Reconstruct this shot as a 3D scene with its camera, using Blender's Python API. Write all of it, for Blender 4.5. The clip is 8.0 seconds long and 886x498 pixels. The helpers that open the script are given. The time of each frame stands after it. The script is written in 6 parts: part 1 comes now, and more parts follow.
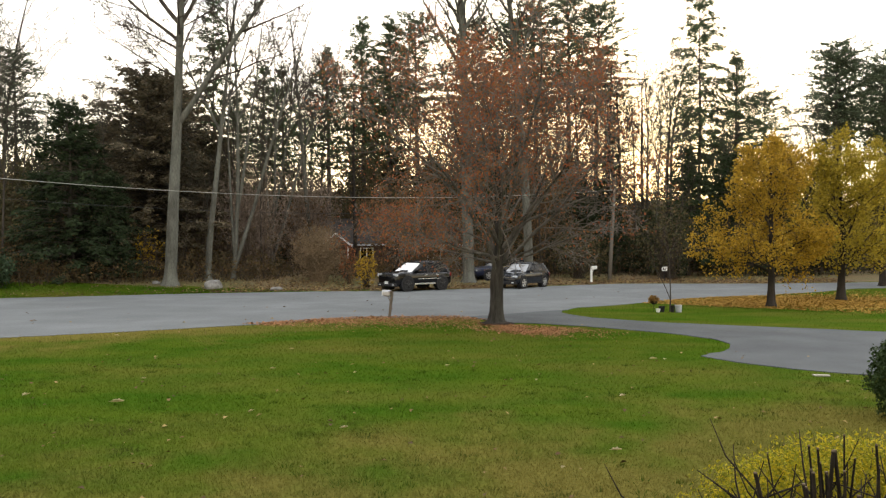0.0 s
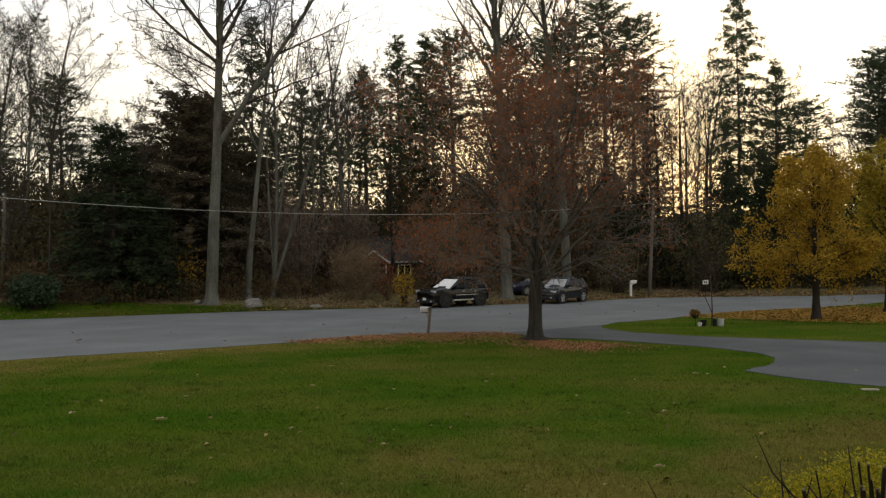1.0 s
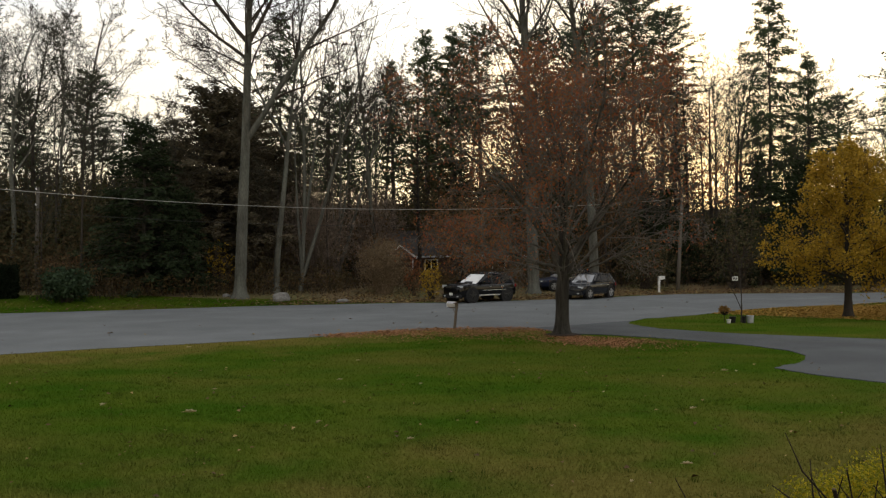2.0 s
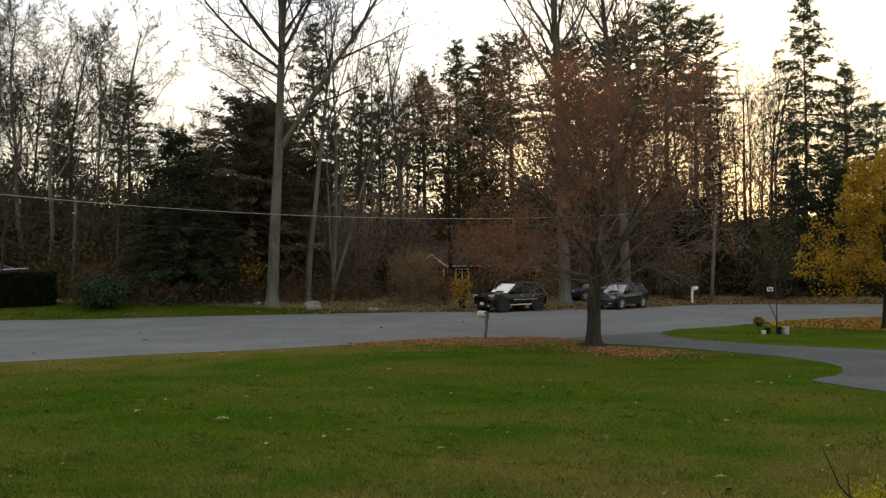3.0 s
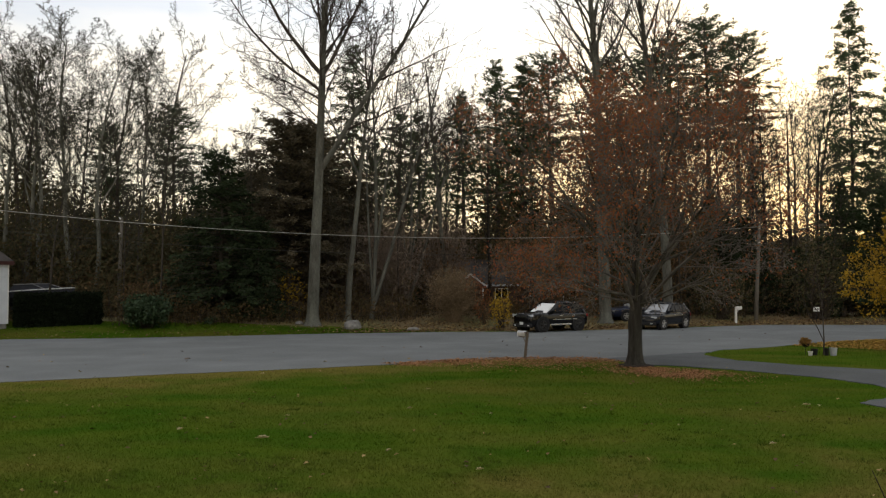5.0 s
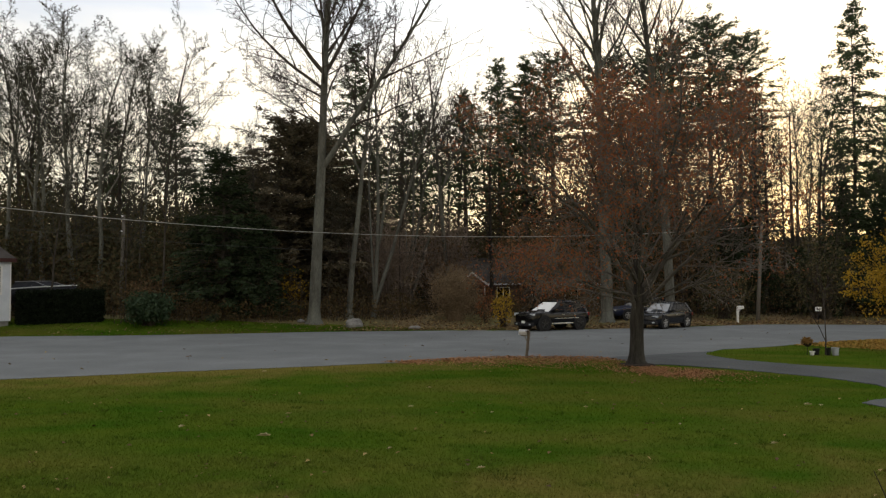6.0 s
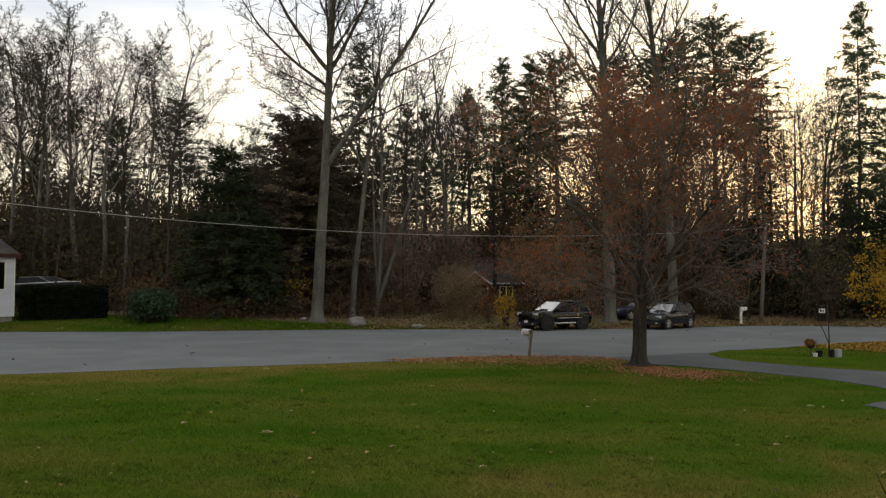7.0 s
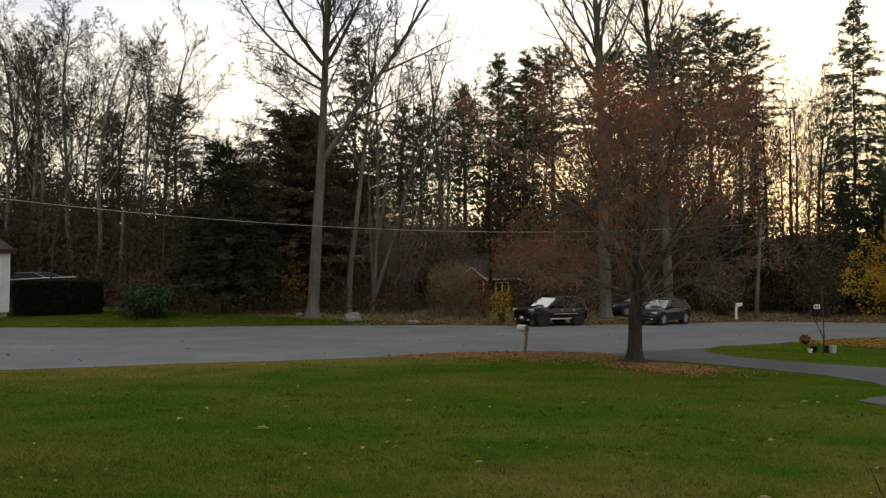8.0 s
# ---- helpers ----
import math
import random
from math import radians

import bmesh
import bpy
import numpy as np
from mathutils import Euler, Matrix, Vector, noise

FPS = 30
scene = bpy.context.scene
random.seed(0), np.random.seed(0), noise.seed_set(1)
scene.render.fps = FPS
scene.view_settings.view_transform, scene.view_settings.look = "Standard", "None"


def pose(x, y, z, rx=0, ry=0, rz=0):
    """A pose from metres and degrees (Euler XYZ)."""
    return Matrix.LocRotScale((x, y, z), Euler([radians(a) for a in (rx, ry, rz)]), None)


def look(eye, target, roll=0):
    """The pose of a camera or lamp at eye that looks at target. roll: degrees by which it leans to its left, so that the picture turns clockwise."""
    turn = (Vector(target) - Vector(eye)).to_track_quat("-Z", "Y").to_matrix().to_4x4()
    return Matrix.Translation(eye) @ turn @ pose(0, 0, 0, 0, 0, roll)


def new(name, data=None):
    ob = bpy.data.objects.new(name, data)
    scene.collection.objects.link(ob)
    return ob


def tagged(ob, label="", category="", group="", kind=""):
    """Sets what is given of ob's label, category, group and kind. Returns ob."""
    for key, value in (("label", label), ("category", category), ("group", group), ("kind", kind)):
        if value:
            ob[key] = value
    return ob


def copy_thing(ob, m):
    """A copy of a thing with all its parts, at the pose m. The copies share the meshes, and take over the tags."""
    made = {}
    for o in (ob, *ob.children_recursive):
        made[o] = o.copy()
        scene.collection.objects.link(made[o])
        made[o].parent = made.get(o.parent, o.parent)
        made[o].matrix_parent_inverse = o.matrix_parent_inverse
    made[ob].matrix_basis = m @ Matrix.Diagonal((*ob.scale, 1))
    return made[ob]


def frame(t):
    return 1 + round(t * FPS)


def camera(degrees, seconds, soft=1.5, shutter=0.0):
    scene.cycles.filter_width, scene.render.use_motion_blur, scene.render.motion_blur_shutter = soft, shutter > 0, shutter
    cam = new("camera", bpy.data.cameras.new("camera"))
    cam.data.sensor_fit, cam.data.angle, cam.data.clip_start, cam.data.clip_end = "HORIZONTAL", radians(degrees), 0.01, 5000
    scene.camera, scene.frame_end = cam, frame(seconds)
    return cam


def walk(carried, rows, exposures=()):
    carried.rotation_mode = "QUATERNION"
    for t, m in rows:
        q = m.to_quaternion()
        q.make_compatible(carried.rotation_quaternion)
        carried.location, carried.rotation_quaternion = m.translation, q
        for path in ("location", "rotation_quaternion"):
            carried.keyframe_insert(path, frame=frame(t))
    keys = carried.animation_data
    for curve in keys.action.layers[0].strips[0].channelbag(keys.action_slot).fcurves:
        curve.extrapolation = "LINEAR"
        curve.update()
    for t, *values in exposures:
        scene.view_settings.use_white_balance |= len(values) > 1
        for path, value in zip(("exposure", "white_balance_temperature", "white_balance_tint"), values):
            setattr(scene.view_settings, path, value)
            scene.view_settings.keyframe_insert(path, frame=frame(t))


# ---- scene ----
# Camera: stands on a porch, turns slowly to the left and a little upwards.
cam = camera(55.0, 8.0, soft=1.3)
PATH = [
    (0.0, pose(0, 0, 2.85, 89.60, 0.00, 0.00)),
    (0.5, pose(0, 0, 2.85, 90.35, 0.16, 1.27)),
    (1.0, pose(0, 0, 2.85, 90.70, 0.73, 2.53)),
    (1.5, pose(0, 0, 2.85, 90.47, 0.67, 3.66)),
    (1.7, pose(0, 0, 2.85, 90.38, 0.62, 3.91)),
    (2.8, pose(0, 0, 2.85, 90.77, 0.31, 5.95)),
    (3.0, pose(0, 0, 2.85, 91.02, 0.31, 6.41)),
    (3.5, pose(0, 0, 2.85, 91.37, 0.22, 7.17)),
    (4.0, pose(0, 0, 2.85, 91.84, 0.54, 7.69)),
    (4.5, pose(0, 0, 2.85, 91.96, 0.34, 8.91)),
    (4.7, pose(0, 0, 2.85, 92.22, 0.32, 9.00)),
    (5.8, pose(0, 0, 2.85, 92.42, 0.20, 9.21)),
    (6.0, pose(0, 0, 2.85, 92.25, 0.13, 9.17)),
    (6.5, pose(0, 0, 2.85, 92.05, -0.11, 9.36)),
    (7.0, pose(0, 0, 2.85, 92.17, -0.31, 9.38)),
    (7.5, pose(0, 0, 2.85, 92.22, -0.38, 9.32)),
    (8.0, pose(0, 0, 2.85, 91.89, -0.34, 9.10)),
]
walk(cam, PATH, exposures=[(0.0, 1.1), (0.5, 0.5), (1.0, -0.1), (1.5, -0.14), (3.0, 0.08), (4.0, -0.03), (8.0, -0.07)])

# World: dusk sky behind thin high cloud, brightest low behind the woods.
SUN_ELEV, SUN_TURN = 3.0, 8.0
world = bpy.data.worlds.new("dusk_sky")
scene.world = world
world.use_nodes = True
wt = world.node_tree
wt.nodes.clear()
w_out = wt.nodes.new("ShaderNodeOutputWorld")
w_bg = wt.nodes.new("ShaderNodeBackground")
w_sky = wt.nodes.new("ShaderNodeTexSky")
w_sky.sky_type = "NISHITA"
w_sky.sun_disc = False
w_sky.sun_elevation = radians(SUN_ELEV)
w_sky.sun_rotation = radians(SUN_TURN)
w_sky.dust_density = 2.0
w_co = wt.nodes.new("ShaderNodeTexCoord")
w_map = wt.nodes.new("ShaderNodeMapping")
w_map.inputs["Scale"].default_value = (1.2, 1.2, 5.0)
w_noise = wt.nodes.new("ShaderNodeTexNoise")
w_noise.inputs["Scale"].default_value = 2.2
w_noise.inputs["Detail"].default_value = 5
w_ramp = wt.nodes.new("ShaderNodeValToRGB")
w_ramp.color_ramp.elements[0].position, w_ramp.color_ramp.elements[0].color = 0.34, (0.76, 0.82, 0.92, 1)
w_ramp.color_ramp.elements[1].position, w_ramp.color_ramp.elements[1].color = 0.56, (1.0, 1.0, 1.0, 1)
# The veil of cloud is lit from the sunset side.
w_dot = wt.nodes.new("ShaderNodeVectorMath")
w_dot.operation = "DOT_PRODUCT"
_a, _e = radians(SUN_TURN), radians(SUN_ELEV + 4)
w_dot.inputs[1].default_value = (math.sin(_a) * math.cos(_e), math.cos(_a) * math.cos(_e), math.sin(_e))
w_norm = wt.nodes.new("ShaderNodeVectorMath")
w_norm.operation = "NORMALIZE"
w_glow = wt.nodes.new("ShaderNodeValToRGB")
w_glow.color_ramp.interpolation = "EASE"
_e = w_glow.color_ramp.elements
_e[0].position, _e[0].color = 0.0, (6.0, 5.8, 5.5, 1)
_e[1].position, _e[1].color = 1.0, (15.0, 12.6, 9.0, 1)
for _p, _c in ((0.5, (5.8, 5.65, 5.45, 1)), (0.8, (6.6, 6.6, 6.7, 1)), (0.93, (8.6, 8.4, 8.1, 1)), (0.975, (12.0, 11.6, 10.8, 1))):
    _n = _e.new(_p)
    _n.color = _c
w_half = wt.nodes.new("ShaderNodeMath")
w_half.operation = "MULTIPLY_ADD"
w_half.inputs[1].default_value = w_half.inputs[2].default_value = 0.5
w_veil = wt.nodes.new("ShaderNodeMixRGB")
w_veil.blend_type = "MULTIPLY"
w_veil.inputs["Fac"].default_value = 1.0
# Warmer towards the horizon.
w_sep = wt.nodes.new("ShaderNodeSeparateXYZ")
w_low = wt.nodes.new("ShaderNodeValToRGB")
w_low.color_ramp.elements[0].position, w_low.color_ramp.elements[0].color = 0.02, (1.5, 1.18, 0.66, 1)
w_low.color_ramp.elements[1].position, w_low.color_ramp.elements[1].color = 0.32, (1.0, 1.0, 1.0, 1)
for _p, _c in ((0.09, (1.4, 1.22, 0.84, 1)), (0.18, (1.15, 1.08, 0.93, 1))):
    _n = w_low.color_ramp.elements.new(_p)
    _n.color = _c
w_warm = wt.nodes.new("ShaderNodeMixRGB")
w_warm.blend_type = "MULTIPLY"
w_warm.inputs["Fac"].default_value = 1.0
w_mix = wt.nodes.new("ShaderNodeMixRGB")
w_mix.inputs["Fac"].default_value = 0.93
wl = wt.links.new
wl(w_co.outputs["Generated"], w_map.inputs["Vector"])
wl(w_map.outputs["Vector"], w_noise.inputs["Vector"])
wl(w_noise.outputs["Fac"], w_ramp.inputs["Fac"])
wl(w_co.outputs["Generated"], w_norm.inputs[0])
wl(w_norm.outputs["Vector"], w_dot.inputs[0])
wl(w_dot.outputs["Value"], w_half.inputs[0])
wl(w_half.outputs["Value"], w_glow.inputs["Fac"])
wl(w_glow.outputs["Color"], w_veil.inputs["Color1"])
wl(w_ramp.outputs["Color"], w_veil.inputs["Color2"])
wl(w_sky.outputs["Color"], w_mix.inputs["Color1"])
wl(w_norm.outputs["Vector"], w_sep.inputs[0])
wl(w_sep.outputs["Z"], w_low.inputs["Fac"])
wl(w_veil.outputs["Color"], w_warm.inputs["Color1"])
wl(w_low.outputs["Color"], w_warm.inputs["Color2"])
wl(w_warm.outputs["Color"], w_mix.inputs["Color2"])
wl(w_mix.outputs["Color"], w_bg.inputs["Color"])
w_bg.inputs["Strength"].default_value = 0.15
wl(w_bg.outputs["Background"], w_out.inputs["Surface"])

sun = new("sun", bpy.data.lights.new("sun", "SUN"))
sun.data.energy, sun.data.angle, sun.data.color = 0.5, radians(12), (1.0, 0.72, 0.45)
_a = radians(SUN_TURN)
sun.matrix_world = look((60 * math.sin(_a), 60 * math.cos(_a), 60 * math.tan(radians(SUN_ELEV + 3)) + 30), (0, 0, 30))

# ---- materials ----
def material(name, base, rough=0.8, second=None, scale=3.0, fine=40.0, bump=0.0, metal=0.0, island=None, trans=0.0,
             coat=0.0, third=None, stretch=(1, 1, 1), fine_amount=0.35, world_space=False, spec=0.15, dry=()):
    """Two scales of noise between base and second (and patches of third); island: (dark, light) spread from piece to piece."""
    m = bpy.data.materials.new(name)
    m.use_nodes = True
    nt = m.node_tree
    nt.nodes.clear()
    N, L = nt.nodes.new, nt.links.new
    out = N("ShaderNodeOutputMaterial")
    b = N("ShaderNodeBsdfPrincipled")
    b.inputs["Roughness"].default_value = rough
    b.inputs["Metallic"].default_value = metal
    b.inputs["Specular IOR Level"].default_value = spec
    b.inputs["Coat Weight"].default_value = coat
    co = N("ShaderNodeTexCoord")
    mp = N("ShaderNodeMapping")
    mp.inputs["Scale"].default_value = stretch
    geo = N("ShaderNodeNewGeometry")
    L(geo.outputs["Position"] if world_space else co.outputs["Object"], mp.inputs["Vector"])
    n1 = N("ShaderNodeTexNoise")
    n1.inputs["Scale"].default_value, n1.inputs["Detail"].default_value = scale, 6
    L(mp.outputs["Vector"], n1.inputs["Vector"])
    n2 = N("ShaderNodeTexNoise")
    n2.inputs["Scale"].default_value, n2.inputs["Detail"].default_value = fine, 4
    L(mp.outputs["Vector"], n2.inputs["Vector"])
    second = second or tuple(c * 0.7 for c in base)
    r1 = N("ShaderNodeValToRGB")
    r1.color_ramp.elements[0].position, r1.color_ramp.elements[0].color = 0.36, (*base, 1)
    r1.color_ramp.elements[1].position, r1.color_ramp.elements[1].color = 0.64, (*second, 1)
    L(n1.outputs["Fac"], r1.inputs["Fac"])
    col = r1.outputs["Color"]
    if third:
        n3 = N("ShaderNodeTexNoise")
        n3.inputs["Scale"].default_value, n3.inputs["Detail"].default_value = scale * 0.37, 5
        L(mp.outputs["Vector"], n3.inputs["Vector"])
        r3 = N("ShaderNodeValToRGB")
        r3.color_ramp.elements[0].position, r3.color_ramp.elements[1].position = 0.42, 0.78
        L(n3.outputs["Fac"], r3.inputs["Fac"])
        mx = N("ShaderNodeMixRGB")
        mx.inputs["Color2"].default_value = (*third, 1)
        L(r3.outputs["Color"], mx.inputs["Fac"])
        L(col, mx.inputs["Color1"])
        col = mx.outputs["Color"]
    for nx, ny, start, deep, most, tone in dry:
        # A parched part with an uneven edge: it begins at start along (nx, ny) and is full after deep metres.
        dt = N("ShaderNodeVectorMath")
        dt.operation = "DOT_PRODUCT"
        dt.inputs[1].default_value = (nx, ny, 0)
        L(geo.outputs["Position"], dt.inputs[0])
        nd = N("ShaderNodeTexNoise")
        nd.inputs["Scale"].default_value, nd.inputs["Detail"].default_value = 0.55, 7
        L(geo.outputs["Position"], nd.inputs["Vector"])
        sm = N("ShaderNodeMath")
        sm.operation = "MULTIPLY_ADD"
        sm.inputs[1].default_value = deep * 2.6
        L(nd.outputs["Fac"], sm.inputs[0])
        L(dt.outputs["Value"], sm.inputs[2])
        mr = N("ShaderNodeMapRange")
        mr.interpolation_type = "SMOOTHSTEP"
        mr.inputs["From Min"].default_value, mr.inputs["From Max"].default_value = start + deep * 1.3, start + deep * 2.3
        mr.inputs["To Max"].default_value = most
        L(sm.outputs["Value"], mr.inputs["Value"])
        # It keeps to the home lawn.
        xyz = N("ShaderNodeSeparateXYZ")
        L(geo.outputs["Position"], xyz.inputs[0])
        wide = N("ShaderNodeMath")
        wide.operation = "ABSOLUTE"
        L(xyz.outputs["X"], wide.inputs[0])
        reach = N("ShaderNodeMath")
        reach.operation = "MULTIPLY_ADD"
        reach.inputs[1].default_value = 0.9
        L(wide.outputs["Value"], reach.inputs[0])
        L(xyz.outputs["Y"], reach.inputs[2])
        near = N("ShaderNodeMath")
        near.operation = "LESS_THAN"
        near.inputs[1].default_value = 39.3
        L(reach.outputs["Value"], near.inputs[0])
        side = N("ShaderNodeMath")
        side.operation = "MULTIPLY"
        L(mr.outputs["Result"], side.inputs[0])
        L(near.outputs["Value"], side.inputs[1])
        md = N("ShaderNodeMixRGB")
        md.inputs["Color2"].default_value = (*tone, 1)
        L(side.outputs["Value"], md.inputs["Fac"])
        L(col, md.inputs["Color1"])
        col = md.outputs["Color"]
    mul = N("ShaderNodeMixRGB")
    mul.blend_type = "OVERLAY"
    mul.inputs["Fac"].default_value = fine_amount
    L(col, mul.inputs["Color1"])
    L(n2.outputs["Fac"], mul.inputs["Color2"])
    col = mul.outputs["Color"]
    if island:
        ri = N("ShaderNodeValToRGB")
        ri.color_ramp.elements[0].color = (*island[0], 1)
        ri.color_ramp.elements[1].color = (*island[1], 1)
        for k, c in enumerate(island[2:]):
            e = ri.color_ramp.elements.new((k + 1) / (len(island) - 1))
            e.color = (*c, 1)
        L(geo.outputs["Random Per Island"], ri.inputs["Fac"])
        mi = N("ShaderNodeMixRGB")
        mi.inputs["Fac"].default_value = 0.8
        L(col, mi.inputs["Color1"])
        L(ri.outputs["Color"], mi.inputs["Color2"])
        col = mi.outputs["Color"]
    L(col, b.inputs["Base Color"])
    if bump:
        bp = N("ShaderNodeBump")
        bp.inputs["Strength"].default_value, bp.inputs["Distance"].default_value = bump, 0.02
        L(n2.outputs["Fac"], bp.inputs["Height"])
        L(bp.outputs["Normal"], b.inputs["Normal"])
    if trans:
        tr = N("ShaderNodeBsdfTranslucent")
        L(col, tr.inputs["Color"])
        ms = N("ShaderNodeMixShader")
        ms.inputs["Fac"].default_value = trans
        L(b.outputs["BSDF"], ms.inputs[1])
        L(tr.outputs["BSDF"], ms.inputs[2])
        L(ms.outputs["Shader"], out.inputs["Surface"])
    else:
        L(b.outputs["BSDF"], out.inputs["Surface"])
    return m


M_lawn = material("lawn", (0.041, 0.0885, 0.0068), 0.95, (0.069, 0.1045, 0.0102), 0.8, 22, 0.6, third=(0.12, 0.113, 0.023), stretch=(0.6, 1.0, 1), world_space=True, fine_amount=0.6, spec=0.0, dry=((-0.56, 0.83, 24.2, 4.0, 0.8, (0.16, 0.128, 0.034)), (0.45, -0.89, -13.0, 5.0, 0.75, (0.15, 0.12, 0.032))))
M_bank = material("bank_soil", (0.13, 0.10, 0.055), 0.95, (0.17, 0.12, 0.06), 0.6, 14, 0.5, third=(0.10, 0.11, 0.035), world_space=True, fine_amount=0.6)
M_floor = material("woodland_floor", (0.12, 0.085, 0.05), 0.95, (0.085, 0.06, 0.038), 0.5, 14, 0.5, world_space=True, fine_amount=0.6)
M_blade = material("grass_blade", (0.056, 0.1245, 0.0086), 0.8, (0.097, 0.1475, 0.0132), 0.8, 20, 0, third=(0.161, 0.15, 0.03), stretch=(0.6, 1.0, 1), world_space=True, trans=0.5, fine_amount=0.5, spec=0.0, dry=((-0.56, 0.83, 24.2, 4.0, 0.8, (0.215, 0.17, 0.046)), (0.45, -0.89, -13.0, 5.0, 0.75, (0.2, 0.16, 0.043))))
M_tuft = material("coarse_grass", (0.043, 0.088, 0.009), 0.85, (0.062, 0.1, 0.011), 0.8, 20, 0, third=(0.11, 0.1, 0.033), world_space=True, trans=0.4, spec=0.0)
M_road = material("asphalt", (0.15, 0.159, 0.16), 0.9, (0.186, 0.196, 0.197), 0.5, 60, 0.4, third=(0.13, 0.137, 0.139), world_space=True)
M_drive = material("driveway_asphalt", (0.08, 0.085, 0.088), 0.88, (0.108, 0.114, 0.117), 0.5, 60, 0.35, world_space=True)
M_bark = material("grey_bark", (0.07, 0.068, 0.057), 0.95, (0.128, 0.125, 0.107), 3.0, 18, 0.9, third=(0.15, 0.155, 0.132), stretch=(1, 1, 0.3), fine_amount=0.6)
M_bark_pale = material("pale_bark", (0.1, 0.1, 0.083), 0.95, (0.19, 0.19, 0.16), 3.0, 18, 0.9, stretch=(1, 1, 0.3), fine_amount=0.6)
M_bark_dark = material("dark_bark", (0.05, 0.042, 0.035), 0.95, (0.09, 0.076, 0.064), 2.0, 18, 0.8, stretch=(1, 1, 0.25))
M_bark_black = material("black_bark", (0.028, 0.023, 0.019), 0.95, (0.05, 0.042, 0.035), 2.0, 18, 0.8, stretch=(1, 1, 0.25))
M_twig = material("twig_bark", (0.05, 0.039, 0.03), 0.95, (0.075, 0.06, 0.048), 1.0, 10)
M_twig_dark = material("woodland_twig", (0.05, 0.048, 0.036), 0.95, (0.1, 0.095, 0.07), 1.2, 10)
M_maple_bark = material("maple_bark", (0.028, 0.024, 0.02), 0.95, (0.066, 0.058, 0.05), 6.0, 26, 1.0, third=(0.045, 0.045, 0.036), stretch=(1, 1, 0.16), fine_amount=0.6)
M_limb = material("maple_limb_bark", (0.065, 0.059, 0.05), 0.95, (0.14, 0.127, 0.11), 2.0, 18, 0.6)
M_twig_warm = material("maple_twig", (0.115, 0.1, 0.085), 0.95, (0.19, 0.166, 0.142), 1.0, 10)
M_needle = material("conifer_needles", (0.03, 0.05, 0.02), 0.8, (0.045, 0.065, 0.025), 0.6, 8, island=((0.05, 0.068, 0.036), (0.115, 0.145, 0.072)), trans=0.2)
# Young firs: the wood's deep shade is put into a darker needle colour.
M_needle_shaded = material("shaded_fir_needles", (0.025, 0.04, 0.016), 0.85, (0.035, 0.05, 0.02), 0.6, 8, island=((0.016, 0.025, 0.012), (0.04, 0.056, 0.024)), trans=0.1)
M_pine = material("pine_needles", (0.04, 0.06, 0.03), 0.8, (0.05, 0.07, 0.03), 0.6, 8, island=((0.06, 0.078, 0.05), (0.145, 0.17, 0.105)), trans=0.25)
M_dull = material("bronze_needles", (0.06, 0.05, 0.03), 0.85, (0.05, 0.05, 0.03), 0.6, 8, island=((0.07, 0.064, 0.04), (0.18, 0.14, 0.09)), trans=0.15)
M_red = material("russet_leaf", (0.34, 0.11, 0.06), 0.8, (0.24, 0.08, 0.05), 0.6, 8, island=((0.15, 0.06, 0.035), (0.33, 0.17, 0.06), (0.4, 0.13, 0.055), (0.22, 0.12, 0.05)), trans=0.5)
M_yellow = material("yellow_leaf", (0.6, 0.42, 0.04), 0.75, (0.5, 0.36, 0.03), 0.6, 8, island=((0.23, 0.138, 0.019), (0.5, 0.312, 0.036)), trans=0.35)
M_yelgreen = material("yellow_green_leaf", (0.45, 0.4, 0.05), 0.75, (0.35, 0.33, 0.05), 0.6, 8, island=((0.23, 0.172, 0.02), (0.48, 0.345, 0.036)), trans=0.4)
M_brush = material("brush_leaf", (0.09, 0.06, 0.03), 0.9, (0.07, 0.06, 0.03), 0.5, 8, island=((0.065, 0.052, 0.027), (0.2, 0.12, 0.058), (0.115, 0.088, 0.04)), trans=0.2)
M_far = material("far_wood_leaf", (0.06, 0.06, 0.03), 0.9, (0.05, 0.05, 0.03), 0.5, 8, island=((0.054, 0.052, 0.028), (0.15, 0.1, 0.05), (0.09, 0.085, 0.038)), trans=0.1)
M_orange = material("orange_leaf", (0.2, 0.1, 0.05), 0.85, (0.16, 0.09, 0.05), 0.6, 8, island=((0.075, 0.054, 0.03), (0.25, 0.135, 0.062), (0.12, 0.085, 0.045)), trans=0.25)
M_litter = material("fallen_leaf", (0.35, 0.18, 0.09), 0.85, (0.3, 0.16, 0.08), 0.6, 8, island=((0.27, 0.135, 0.065), (0.46, 0.25, 0.12), (0.36, 0.17, 0.075)))
M_scatter = material("scattered_leaf", (0.2, 0.13, 0.07), 0.85, (0.15, 0.1, 0.06), 0.6, 8, island=((0.06, 0.035, 0.025), (0.42, 0.31, 0.12), (0.16, 0.09, 0.04)))
M_litter_y = material("fallen_yellow_leaf", (0.5, 0.32, 0.05), 0.85, (0.45, 0.28, 0.05), 0.6, 8, island=((0.27, 0.145, 0.035), (0.48, 0.28, 0.06)))
M_stone = material("cream_stone", (0.46, 0.42, 0.34), 0.85, (0.36, 0.32, 0.26), 6, 40, 0.3)
M_litter_pale = material("dry_pale_leaf", (0.6, 0.52, 0.33), 0.85, (0.46, 0.38, 0.23), 6, 30)
M_rhodo = material("glossy_green_leaf", (0.05, 0.08, 0.045), 0.65, (0.07, 0.1, 0.06), 0.6, 8, island=((0.018, 0.034, 0.015), (0.055, 0.085, 0.04)), trans=0.1)
